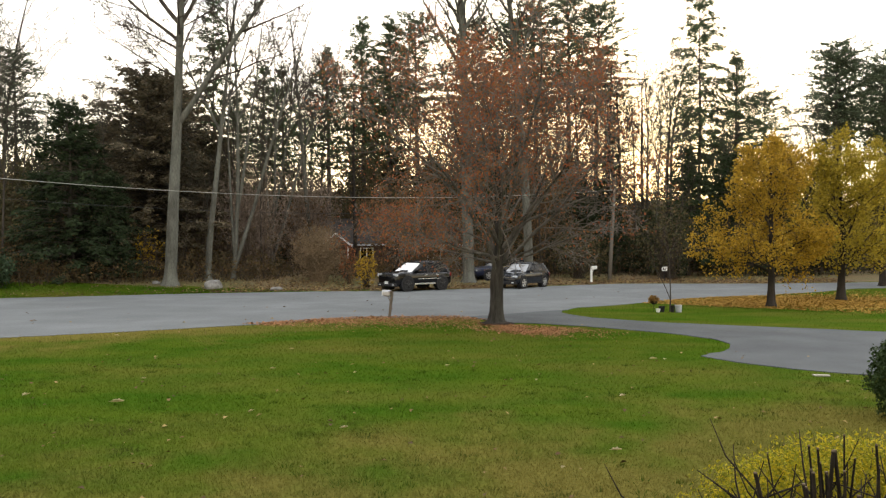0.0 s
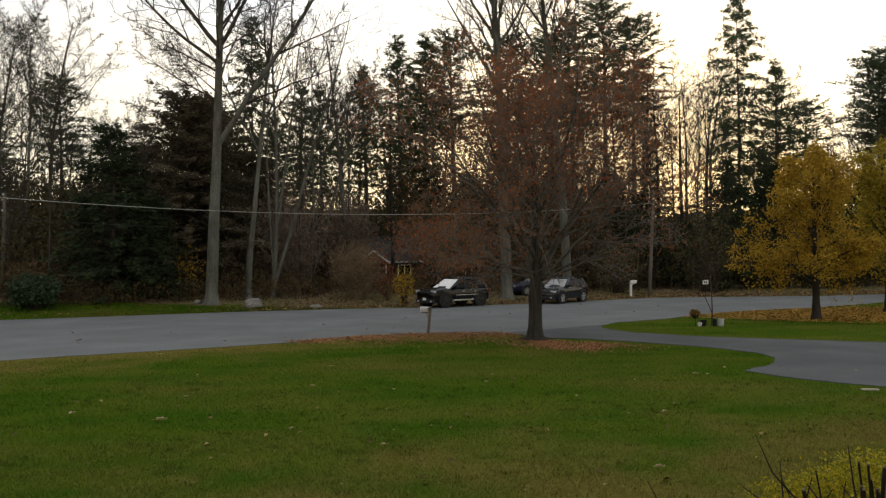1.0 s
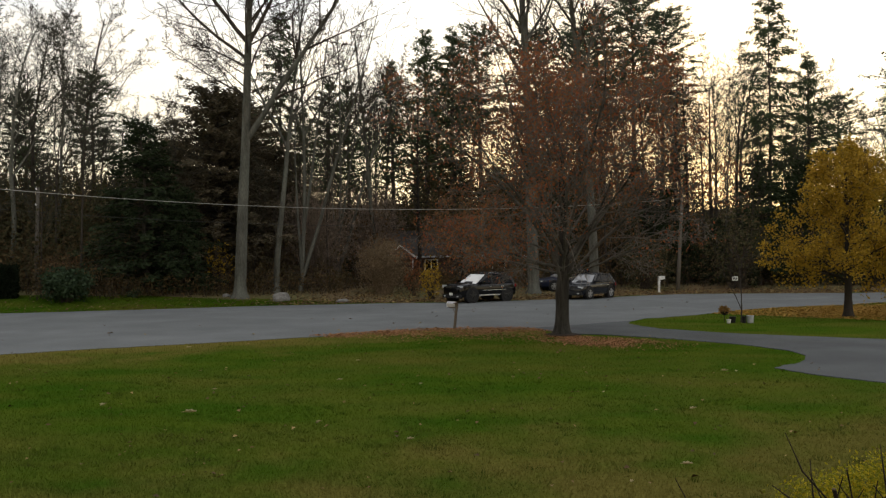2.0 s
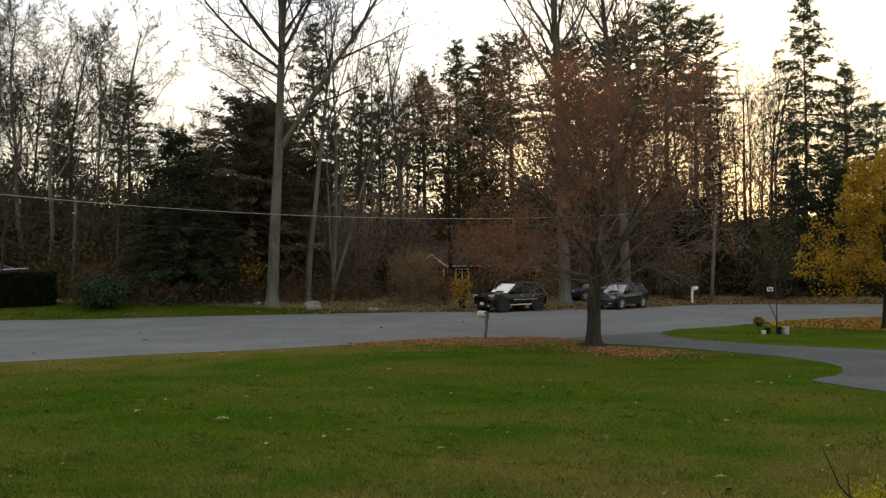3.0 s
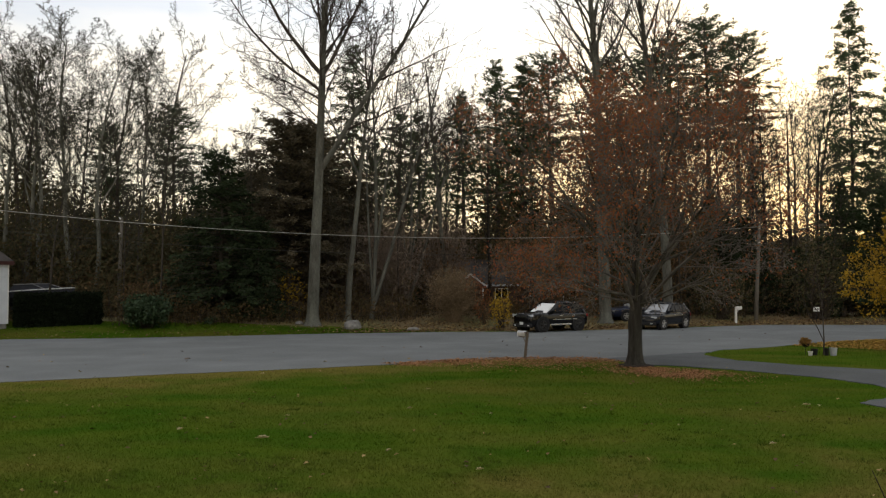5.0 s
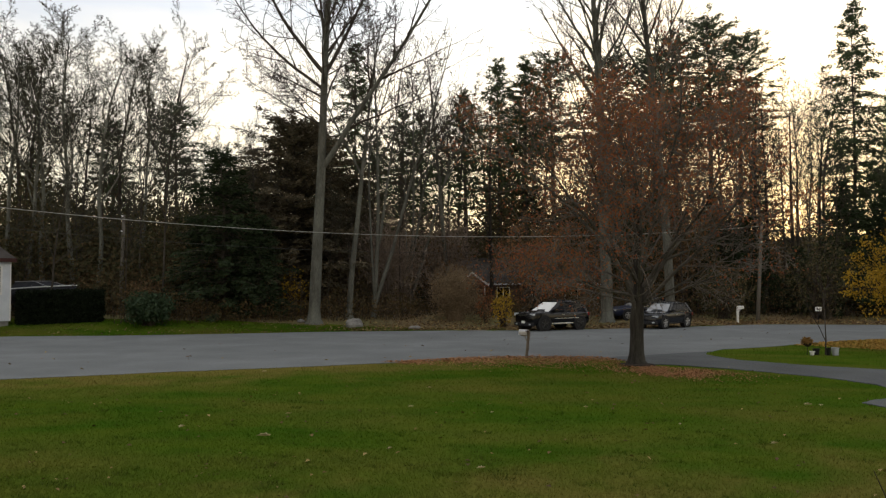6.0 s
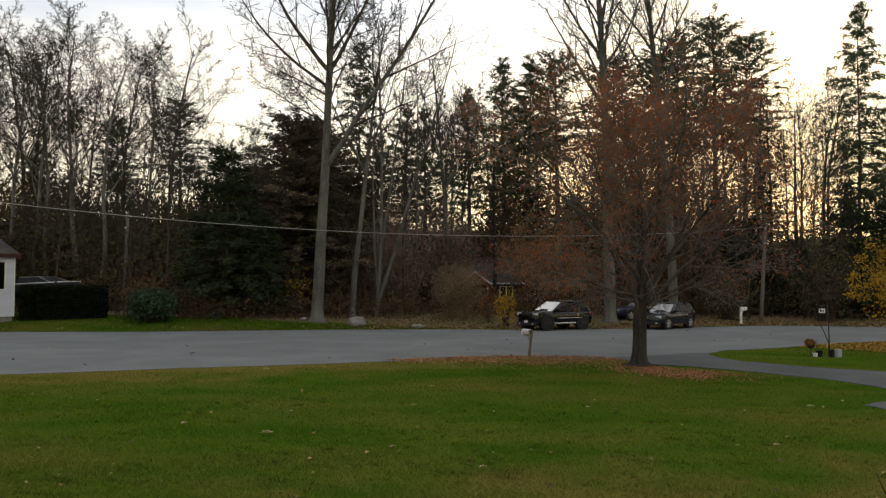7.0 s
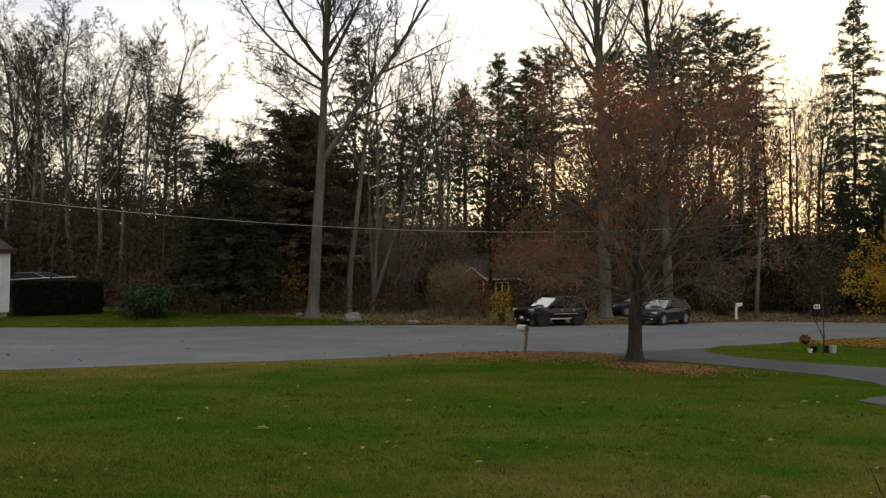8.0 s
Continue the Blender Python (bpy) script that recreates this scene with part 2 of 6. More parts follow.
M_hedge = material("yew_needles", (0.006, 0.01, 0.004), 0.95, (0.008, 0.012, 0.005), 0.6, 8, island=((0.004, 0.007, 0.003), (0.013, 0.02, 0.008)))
M_wood = material("weathered_wood", (0.13, 0.106, 0.08), 0.9, (0.19, 0.155, 0.12), 3, 40, 0.5, stretch=(1, 1, 0.2))
M_white = material("white_paint", (0.78, 0.78, 0.77), 0.5, (0.68, 0.68, 0.66), 2, 30, 0.05, fine_amount=0.1)
M_bucket = material("scuffed_white_plastic", (0.5, 0.52, 0.56), 0.5, (0.4, 0.42, 0.46), 5, 30, fine_amount=0.15)
M_wire_dark = material("dark_cable", (0.06, 0.06, 0.06), 0.7, (0.08, 0.08, 0.08), 3, 30)
M_rock = material("granite_boulder", (0.25, 0.24, 0.225), 0.9, (0.16, 0.155, 0.145), 3, 30, 0.8)
M_wire = material("cable_sheath", (0.38, 0.365, 0.34), 0.6, (0.3, 0.3, 0.285), 3, 30)
M_rim_dark = material("dark_alloy_rim", (0.06, 0.06, 0.062), 0.4, (0.05, 0.05, 0.05), 4, 30, metal=0.8, fine_amount=0.1)
M_twigbush = material("tan_twig", (0.17, 0.125, 0.075), 0.9, (0.23, 0.165, 0.1), 1, 10)
M_haze = material("grey_brown_twig", (0.16, 0.122, 0.094), 0.95, (0.23, 0.178, 0.14), 1, 10)
M_black = material("black_car_paint", (0.004, 0.004, 0.005), 0.14, (0.005, 0.005, 0.006), 2, 20, spec=0.42, coat=0.0, fine_amount=0.05)
M_navy = material("dark_blue_car_paint", (0.006, 0.008, 0.013), 0.14, (0.007, 0.009, 0.014), 2, 20, spec=0.42, coat=0.0, fine_amount=0.05)
M_teal = material("deep_blue_car_paint", (0.008, 0.014, 0.04), 0.3, (0.01, 0.017, 0.046), 2, 20, spec=0.3, coat=0.25, fine_amount=0.05)
M_glass = material("tinted_glass", (0.004, 0.004, 0.005), 0.04, (0.004, 0.004, 0.005), 1, 5, spec=0.12, fine_amount=0.0)
# Windscreens: the sky's reflection is put into a pale base colour.
M_screen_glare = material("glare_windscreen", (0.52, 0.525, 0.52), 0.03, (0.47, 0.475, 0.47), 1, 5, spec=1.0, coat=1.0, fine_amount=0.0)
# Same painted reflection, weaker, for the compact car.
M_screen_weak_glare = material("weak_glare_windscreen", (0.16, 0.165, 0.17), 0.03, (0.13, 0.135, 0.14), 1, 5, spec=1.0, coat=1.0, fine_amount=0.0)
M_rubber = material("tyre_rubber", (0.02, 0.02, 0.02), 0.9, (0.03, 0.03, 0.03), 5, 40)
M_alloy = material("alloy_rim", (0.45, 0.45, 0.46), 0.35, (0.38, 0.38, 0.39), 4, 30, metal=0.9, fine_amount=0.1)
M_trim = material("black_plastic", (0.02, 0.02, 0.021), 0.6, (0.028, 0.028, 0.03), 4, 40)
M_chrome = material("chrome_trim", (0.65, 0.65, 0.66), 0.18, (0.6, 0.6, 0.6), 4, 30, metal=1.0, fine_amount=0.05)
M_lamp = material("headlight_lens", (0.55, 0.57, 0.6), 0.1, (0.45, 0.47, 0.5), 8, 40, spec=0.8)
M_tail = material("tail_light_lens", (0.25, 0.01, 0.01), 0.15, (0.2, 0.01, 0.01), 8, 40, spec=0.6)
M_siding = material("white_siding", (0.62, 0.65, 0.70), 0.7, (0.55, 0.58, 0.63), 2, 30, fine_amount=0.1)
# For the unseen wall behind the eye; grey so it bounces less light.
M_dull_siding = material("grey_siding", (0.3, 0.3, 0.29), 0.8, (0.24, 0.24, 0.235), 2, 30, fine_amount=0.1)
M_shingle = material("roof_shingle", (0.085, 0.076, 0.072), 0.95, (0.055, 0.048, 0.045), 1.5, 25, 0.6)
M_fascia = material("brown_fascia", (0.05, 0.022, 0.02), 0.7, (0.07, 0.03, 0.026), 2, 30)
M_brown_wall = material("brown_wall", (0.09, 0.055, 0.045), 0.9, (0.12, 0.075, 0.06), 2, 20, 0.3)
M_mulch = material("bark_mulch", (0.03, 0.022, 0.016), 1.0, (0.05, 0.036, 0.027), 5, 40, 1.0)
M_stub = material("cut_stem_bark", (0.02, 0.016, 0.013), 0.9, (0.055, 0.043, 0.034), 6, 50, 0.6, stretch=(1, 1, 0.3))
M_cut = material("cut_wood_end", (0.2, 0.15, 0.1), 0.9, (0.15, 0.11, 0.075), 20, 90)
M_forsythia = material("yellowing_shrub_leaf", (0.5, 0.45, 0.03), 0.7, (0.4, 0.4, 0.04), 2, 20, island=((0.09, 0.12, 0.012), (0.64, 0.46, 0.02), (0.36, 0.33, 0.02)), trans=0.35)
M_yew = material("yew_leaf", (0.03, 0.05, 0.015), 0.8, (0.04, 0.06, 0.02), 2, 20, island=((0.02, 0.035, 0.01), (0.055, 0.085, 0.025)), trans=0.15)
M_pole = material("utility_pole_wood", (0.12, 0.107, 0.09), 0.95, (0.18, 0.162, 0.14), 2, 30, 0.4, stretch=(1, 1, 0.15))
M_pot = material("black_plastic_pot", (0.015, 0.015, 0.015), 0.6, (0.02, 0.02, 0.02), 4, 40)
M_mum = material("rust_flower", (0.25, 0.14, 0.04), 0.85, (0.2, 0.1, 0.04), 6, 30, island=((0.14, 0.08, 0.03), (0.38, 0.22, 0.06)), trans=0.2)
M_tarp = material("dark_tarp", (0.02, 0.022, 0.028), 0.6, (0.03, 0.032, 0.04), 2, 20, 0.3)

# ---- building helpers ----
def mesh_of(name, V, F, smooth=False):
    """A mesh from an array of corners and an array (or list of arrays) of faces."""
    me = bpy.data.meshes.new(name)
    Fs = [np.asarray(f, dtype=np.int32) for f in (F if isinstance(F, list) else [F]) if len(f)]
    V = np.asarray(V, dtype=np.float32).reshape(-1, 3)
    me.vertices.add(len(V))
    me.vertices.foreach_set("co", V.ravel())
    loops = np.concatenate([f.ravel() for f in Fs])
    totals = np.concatenate([np.full(len(f), f.shape[1], dtype=np.int32) for f in Fs])
    starts = np.concatenate([[0], np.cumsum(totals)[:-1]]).astype(np.int32)
    me.loops.add(len(loops))
    me.loops.foreach_set("vertex_index", loops)
    me.polygons.add(len(totals))
    me.polygons.foreach_set("loop_start", starts)
    me.polygons.foreach_set("loop_total", totals)
    if smooth:
        me.polygons.foreach_set("use_smooth", np.ones(len(totals), dtype=bool))
    me.update(calc_edges=True)
    return me


def put(name, me, mat, parent=None, label="", m=None):
    ob = new(name, me)
    if mat is not None:
        me.materials.append(mat)
    if parent is not None:
        ob.parent = parent
    if m is not None:
        ob.matrix_basis = m
    return tagged(ob, label)


def part(name, bm, mat, parent, label="", smooth=False):
    """Links a bmesh as one mesh under a thing or a part."""
    me = bpy.data.meshes.new(name)
    bm.normal_update()
    bm.to_mesh(me)
    bm.free()
    if smooth:
        me.polygons.foreach_set("use_smooth", np.ones(len(me.polygons), dtype=bool))
    return put(name, me, mat, parent, label)


def empty(name, x, y, z=0.0, turn=0.0):
    ob = new(name)
    ob.empty_display_size = 0.2
    ob.matrix_basis = pose(x, y, z, 0, 0, turn)
    return ob


def box(bm, x0, x1, y0, y1, z0, z1, bevel=0.0):
    made = bmesh.ops.create_cube(bm, size=1.0)["verts"]
    for v in made:
        v.co = Vector(((x0 + x1) / 2 + v.co.x * (x1 - x0), (y0 + y1) / 2 + v.co.y * (y1 - y0), (z0 + z1) / 2 + v.co.z * (z1 - z0)))
    if bevel:
        edges = list({e for v in made for e in v.link_edges})
        bmesh.ops.bevel(bm, geom=edges, offset=bevel, segments=2, affect="EDGES", profile=0.7)
    return bm


def cyl(bm, a, b, r0, r1=None, sides=12):
    a, b = Vector(a), Vector(b)
    d = b - a
    m = Matrix.Translation((a + b) / 2) @ d.to_track_quat("Z", "Y").to_matrix().to_4x4()
    bmesh.ops.create_cone(bm, cap_ends=True, segments=sides, radius1=r0, radius2=r0 if r1 is None else r1, depth=d.length, matrix=m)
    return bm


class Skeleton:
    """Branches gathered as polylines, then skinned all at once."""

    def __init__(self):
        self.groups = {}
        self.tips = []

    def add(self, pts, radii, sides):
        self.groups.setdefault((len(pts), sides), []).append((pts, radii))

    def mesh(self, name):
        V, F, base = [], [], 0
        for (n, s), items in self.groups.items():
            P = np.array([[tuple(p) for p in it[0]] for it in items], dtype=np.float64)
            R = np.array([it[1] for it in items], dtype=np.float64)
            T = np.gradient(P, axis=1)
            T /= np.linalg.norm(T, axis=2, keepdims=True) + 1e-9
            ref = np.where(np.abs(T[:, :1, 2:3]) > 0.8, np.array([1.0, 0, 0]), np.array([0, 0, 1.0]))
            U = np.cross(T, np.broadcast_to(ref, T.shape))
            U /= np.linalg.norm(U, axis=2, keepdims=True) + 1e-9
            W = np.cross(T, U)
            ang = np.arange(s) * 2 * math.pi / s
            ring = np.cos(ang)[None, None, :, None] * U[:, :, None, :] + np.sin(ang)[None, None, :, None] * W[:, :, None, :]
            verts = P[:, :, None, :] + R[:, :, None, None] * ring
            k = len(items)
            idx = np.arange(k * n * s).reshape(k, n, s) + base
            nx = np.roll(idx, -1, axis=2)
            F.append(np.stack([idx[:, :-1], nx[:, :-1], nx[:, 1:], idx[:, 1:]], axis=-1).reshape(-1, 4))
            V.append(verts.reshape(-1, 3))
            base += k * n * s
        return mesh_of(name, np.concatenate(V), np.concatenate(F), smooth=True)


THIN = [0.004]
STOUT = [0.026]


def grow(rng, thick, thin, p, d, length, r, level, spec, tips, box_fn=None):
    """One branch and all that it bears. spec: a row for each level (segments, wander, lift, children, ratio, angle, first)."""
    nseg, wander, lift, kids, ratio, angle, first = spec[level]
    last = level == len(spec) - 1
    pts, rad = [p.copy()], [r]
    step = length / nseg
    dirs = []
    for i in range(nseg):
        d = (d + Vector((rng.gauss(0, wander), rng.gauss(0, wander), rng.gauss(0, wander) + lift))).normalized()
        p = p + d * step
        pts.append(p.copy())
        dirs.append(d.copy())
        f = (i + 1) / nseg
        rad.append(max(r * (1 - f * (0.85 if level else 0.8)), THIN[0]))
    sk = thick if level <= 1 else thin
    sk.add(pts, rad, 8 if level == 0 else (5 if level == 1 else 3))
    if last:
        tips.append((pts[-1], dirs[-1]))
        tips.append((pts[len(pts) // 2], dirs[-1]))
        return pts
    turn = rng.uniform(0, 6.28)
    for k in range(kids):
        f = first + (1 - first) * (k + rng.uniform(0.1, 0.9)) / kids
        i = min(int(f * nseg), nseg - 1)
        q = pts[i].lerp(pts[i + 1], f * nseg - i)
        axis = dirs[i]
        turn += 2.4 + rng.uniform(-0.5, 0.5)
        side = axis.orthogonal().normalized()
        side.rotate(Matrix.Rotation(turn, 3, axis))
        a = radians(angle * rng.uniform(0.75, 1.25))
        cd = (axis * math.cos(a) + side * math.sin(a)).normalized()
        cl = length * ratio * (1 - 0.6 * (f - first) / (1.001 - first)) * rng.uniform(0.75, 1.2)
        cr = max(rad[i] * rng.uniform(0.4, 0.6), 0.006)
        grow(rng, thick, thin, q, cd, cl, min(cr, cl * STOUT[0] + 0.006), level + 1, spec, tips)
    return pts


def leaves_at(rng, tips, count, size, spread, droop=0.3, narrow=0.62):
    """Diamond leaves scattered round branch tips: corners and faces."""
    n = count
    r = np.random.RandomState(rng.randrange(1 << 30))
    c = np.array([tuple(t[0]) for t in tips])[r.randint(0, len(tips), n)]
    c = c + r.normal(0, spread, (n, 3))
    a = r.normal(0, 1, (n, 3))
    a[:, 2] -= droop
    a /= np.linalg.norm(a, axis=1, keepdims=True)
    b = np.cross(a, r.normal(0, 1, (n, 3)))
    b /= np.linalg.norm(b, axis=1, keepdims=True) + 1e-9
    s = size * r.uniform(0.6, 1.3, (n, 1))
    V = np.stack([c, c + a * s * 0.55 + b * s * narrow * 0.5, c + a * s, c + a * s * 0.5 - b * s * narrow * 0.5], axis=1)
    return V.reshape(-1, 3), np.arange(n * 4).reshape(n, 4)


def broad_tree(name, seed, height, radius, spec, leaf=None, bark=None, twig=None, limbs=None, lean=0.0, limb_bark=None):
    """An Empty with a trunk, twigs and, where leaf is (material, count, size, spread), a crown of leaves. limbs: extra main stems (height, yaw, tilt, length, radius)."""
    rng = random.Random(seed)
    thick, thin, tips = Skeleton(), Skeleton(), []
    root = new(name)
    root.empty_display_size = 0.3
    d = Vector((lean, 0, 1)).normalized()
    flare = [Vector((0, 0, -0.25)), Vector((0, 0, 0.02)), Vector((lean * 0.25, 0, 0.25)), Vector((lean * 0.7, 0, 0.7))]
    thick.add(flare, [radius * 1.75, radius * 1.55, radius * 1.15, radius * 0.99], 10)
    axis = [Vector((0, 0, 0))] + grow(rng, thick, thin, Vector((lean * 0.6, 0, 0.6)), d, height - 0.6, radius, 0, spec, tips)
    for h, yaw, tilt, length, r in limbs or ():
        dd = Vector((math.sin(radians(tilt)) * math.cos(radians(yaw)), math.sin(radians(tilt)) * math.sin(radians(yaw)), math.cos(radians(tilt))))
        k = max(i for i, q in enumerate(axis[:-1]) if q.z <= h)
        foot = axis[k].lerp(axis[k + 1], (h - axis[k].z) / (axis[k + 1].z - axis[k].z))
        limb = Skeleton()
        grow(rng, limb, thin, foot, dd, length, r, 1, spec, tips)
        put("limb", limb.mesh("limb"), limb_bark if limb_bark and r < 0.18 else bark or M_bark, root)
    put("trunk", thick.mesh("trunk"), bark or M_bark, root)
    put("twig_crown", thin.mesh("twig_crown"), twig or M_twig, root)
    if leaf:
        mat, count, size, spread = leaf
        V, F = leaves_at(rng, tips, count, size, spread)
        put("foliage", mesh_of("foliage", V, F), mat, root)
    return root


def sprays(r, p0, p1, n, length, width, droop):
    """Needle sprays along a branch from p0 to p1, as slim diamonds to both sides."""
    f = r.uniform(0.12, 1.0, n)[:, None]
    c = p0 + (p1 - p0) * f + r.normal(0, 0.09, (n, 3))
    along = (p1 - p0) / (np.linalg.norm(p1 - p0) + 1e-9)
    side = np.cross(along, [0, 0, 1.0])
    sgn = np.where(r.rand(n) < 0.5, -1.0, 1.0)[:, None]
    a = along * r.uniform(0.2, 0.9, (n, 1)) + side * sgn * r.uniform(0.3, 1.0, (n, 1)) + r.normal(0, 0.25, (n, 3))
    a[:, 2] -= droop * r.uniform(0.2, 1.3, n)
    a /= np.linalg.norm(a, axis=1, keepdims=True)
    b = np.cross(a, r.normal(0, 1, (n, 3)))
    b /= np.linalg.norm(b, axis=1, keepdims=True) + 1e-9
    s = length * r.uniform(0.55, 1.25, (n, 1)) * (1.05 - 0.4 * f)
    w = width * r.uniform(0.7, 1.3, (n, 1))
    return np.stack([c, c + a * s * 0.45 + b * w, c + a * s, c + a * s * 0.45 - b * w], axis=1)


def conifer(name, seed, height, spread, clear, whorls, per, n, spray, droop, mat, ragged=0.25, rise=0.1, power=0.8, r0=None):
    """A conifer: tapered trunk, whorls of limbs and a crown of needle sprays. clear: bare fraction of the trunk below."""
    r = np.random.RandomState(seed)
    thick = Skeleton()
    root = new(name)
    root.empty_display_size = 0.3
    r0 = r0 or height * 0.014 + 0.04
    k = 9
    wob = np.cumsum(r.normal(0, 0.06, (k, 2)), axis=0)
    trunk = [Vector((wob[i, 0] * (i > 0), wob[i, 1] * (i > 0), -0.2 + (height + 0.2) * i / (k - 1))) for i in range(k)]
    thick.add(trunk, [r0 * (1 - 0.93 * i / (k - 1)) * (1.3 if i == 0 else 1) for i in range(k)], 8)
    out = []
    for w in range(whorls):
        f = clear + (1 - clear) * (w + r.uniform(0, 0.8)) / whorls
        z = height * f
        g = (1 - f) / (1 - clear)
        reach = spread * (g ** power) * 1.0 + 0.25
        if clear > 0.15:
            reach *= min(1.0, 0.45 + 2.2 * (f - clear))
        i = min(int((z + 0.2) / (height + 0.2) * (k - 1)), k - 2)
        ax = trunk[i].lerp(trunk[i + 1], (z + 0.2) / (height + 0.2) * (k - 1) - i)
        yaw0 = r.uniform(0, 6.28)
        for j in range(per):
            if r.rand() < ragged * 0.6:
                continue
            yaw = yaw0 + j * 6.283 / per + r.normal(0, 0.3)
            zj = min(max(z + r.normal(0, 0.45) * height * (1 - clear) / whorls, 0.3), height - 0.1)
            i = min(int((zj + 0.2) / (height + 0.2) * (k - 1)), k - 2)
            ax = trunk[i].lerp(trunk[i + 1], (zj + 0.2) / (height + 0.2) * (k - 1) - i)
            L = reach * (1 + r.normal(0, ragged))
            L = max(L, 0.2)
            up = rise + r.normal(0, 0.1) + (0.5 * (1 - g) if g < 0.4 else 0)
            p0 = np.array(tuple(ax))
            mid = p0 + np.array([math.cos(yaw) * L * 0.55, math.sin(yaw) * L * 0.55, L * up * 0.6])
            p1 = p0 + np.array([math.cos(yaw) * L, math.sin(yaw) * L, L * (up * 0.9 - droop * 0.3)])
            thick.add([Vector(p0), Vector(mid), Vector(p1)], [max(0.012 * L + 0.008, 0.01), 0.01 + 0.004 * L, 0.005], 3)
            q = max(3, int(n * (0.3 + 0.7 * L / spread)))
            size = spray[0] * min(1.0, 0.45 + 0.4 * L)
            out.append(sprays(r, p0 + (mid - p0) * 0.25, mid, q // 3, size, spray[1], droop))
            out.append(sprays(r, mid, p1, q - q // 3, size, spray[1], droop))
    V = np.concatenate(out).reshape(-1, 3)
    put("trunk", thick.mesh("trunk"), M_bark_dark, root)
    put("crown", mesh_of("crown", V, np.arange(len(V)).reshape(-1, 4)), mat, root)
    return root


def plant(root, x, y, turn=0.0, scale=1.0, wide=None, sink=0.0):
    root.matrix_basis = Matrix.Translation((x, y, ground_z(x, y) - sink)) @ Matrix.Rotation(radians(turn), 4, "Z") @ Matrix.Diagonal((wide or scale, wide or scale, scale, 1))
    return root


def plant_copy(root, x, y, turn=0.0, scale=1.0, wide=None):
    m = Matrix.Translation((x, y, ground_z(x, y))) @ Matrix.Rotation(radians(turn), 4, "Z") @ Matrix.Diagonal((wide or scale, wide or scale, scale, 1))
    keep = root.matrix_basis.copy()
    root.matrix_basis = Matrix()
    ob = copy_thing(root, m)
    root.matrix_basis = keep
    return ob


def smooth01(x):
    x = np.clip(x, 0.0, 1.0)
    return x * x * (3 - 2 * x)


# Far edge of the road, and the bank that rises behind it.
EDGE_X = [-90, -60, -31, -25, -20, -14.5, -8, -3, 0.6, 4.2, 8.2, 12.6, 20, 24, 29, 45, 90]
EDGE_Y = [22, 32, 41.3, 42.8, 45.0, 47.8, 49.8, 50.6, 52.2, 54.0, 57.0, 59.6, 59.6, 59.8, 61.0, 67, 84]


def ground_z(x, y):
    gap = np.asarray(y, dtype=float) - np.interp(x, EDGE_X, EDGE_Y)
    rise = 0.68 + (0.25 - 0.68) * smooth01((np.asarray(x, dtype=float) + 12) / 12)
    # A low wooded ridge stands far behind.
    z = rise * smooth01(gap / 8.0) + 0.02 * np.clip(gap - 8, 0, 60) + 8.0 * (1 + 0.08 * np.sin(np.asarray(x, dtype=float) * 0.17) + 0.06 * np.sin(np.asarray(x, dtype=float) * 0.41 + 1)) * smooth01((gap - 36) / 34)
    return float(z) if np.ndim(z) == 0 else z

# ---- ground ----
def ragged(points, step, amount, seed):
    """A boundary line refined to short steps with a slightly uneven run."""
    r = random.Random(seed)
    out = []
    for (x0, y0), (x1, y1) in zip(points, points[1:]):
        n = max(1, int(math.hypot(x1 - x0, y1 - y0) / step))
        for i in range(n):
            f = i / n
            out.append((x0 + (x1 - x0) * f + r.gauss(0, amount), y0 + (y1 - y0) * f + r.gauss(0, amount)))
    out.append(points[-1])
    return out


def sheet(name, outline, z, mat, depth=0.08):
    bm = bmesh.new()
    f = bm.faces.new([bm.verts.new((x, y, z)) for x, y in outline])
    if f.normal.z < 0:
        f.normal_flip()
    ext = bmesh.ops.extrude_face_region(bm, geom=[f])
    vs = [g for g in ext["geom"] if isinstance(g, bmesh.types.BMVert)]
    bmesh.ops.translate(bm, verts=vs, vec=(0, 0, -depth))
    bmesh.ops.recalc_face_normals(bm, faces=bm.faces[:])
    bmesh.ops.triangulate(bm, faces=[q for q in bm.faces if len(q.verts) > 4])
    return part(name, bm, mat, None)


def build_ground():
    xs = np.concatenate([np.linspace(-1500, -110, 12), np.linspace(-100, 100, 181), np.linspace(110, 1500, 12)])
    ys = np.concatenate([np.linspace(-400, -40, 8), np.linspace(-30, 130, 161), np.linspace(140, 1800, 14)])
    X, Y = np.meshgrid(xs, ys)
    Z = ground_z(X, Y)
    r = np.random.RandomState(4)
    Z = Z + np.where((Y < 130) & (np.abs(X) < 100), r.normal(0, 0.002, Z.shape), 0) - 0.006
    V = np.stack([X, Y, Z], axis=-1).reshape(-1, 3)
    n, k = len(xs), len(ys)
    idx = np.arange(n * k).reshape(k, n)
    F = np.stack([idx[:-1, :-1], idx[:-1, 1:], idx[1:, 1:], idx[1:, :-1]], axis=-1).reshape(-1, 4)
    me = mesh_of("ground", V, F, smooth=True)
    me.materials.append(M_lawn)
    me.materials.append(M_bank)
    me.materials.append(M_floor)
    C = V[F].mean(axis=1)
    gap = C[:, 1] - np.interp(C[:, 0], EDGE_X, EDGE_Y)
    verge = np.interp(C[:, 0], [-60, -34, -24, -18, -14, -8, 0], [10, 8, 6.2, 4.4, 2.6, 1.5, 0.3]) + r.normal(0, 0.35, len(C))
    me.polygons.foreach_set("material_index", (gap > verge).astype(np.int32) + (gap > 12).astype(np.int32))
    return tagged(new("ground", me), "mown autumn lawn running into leafy woodland floor", "ground", kind="structure")


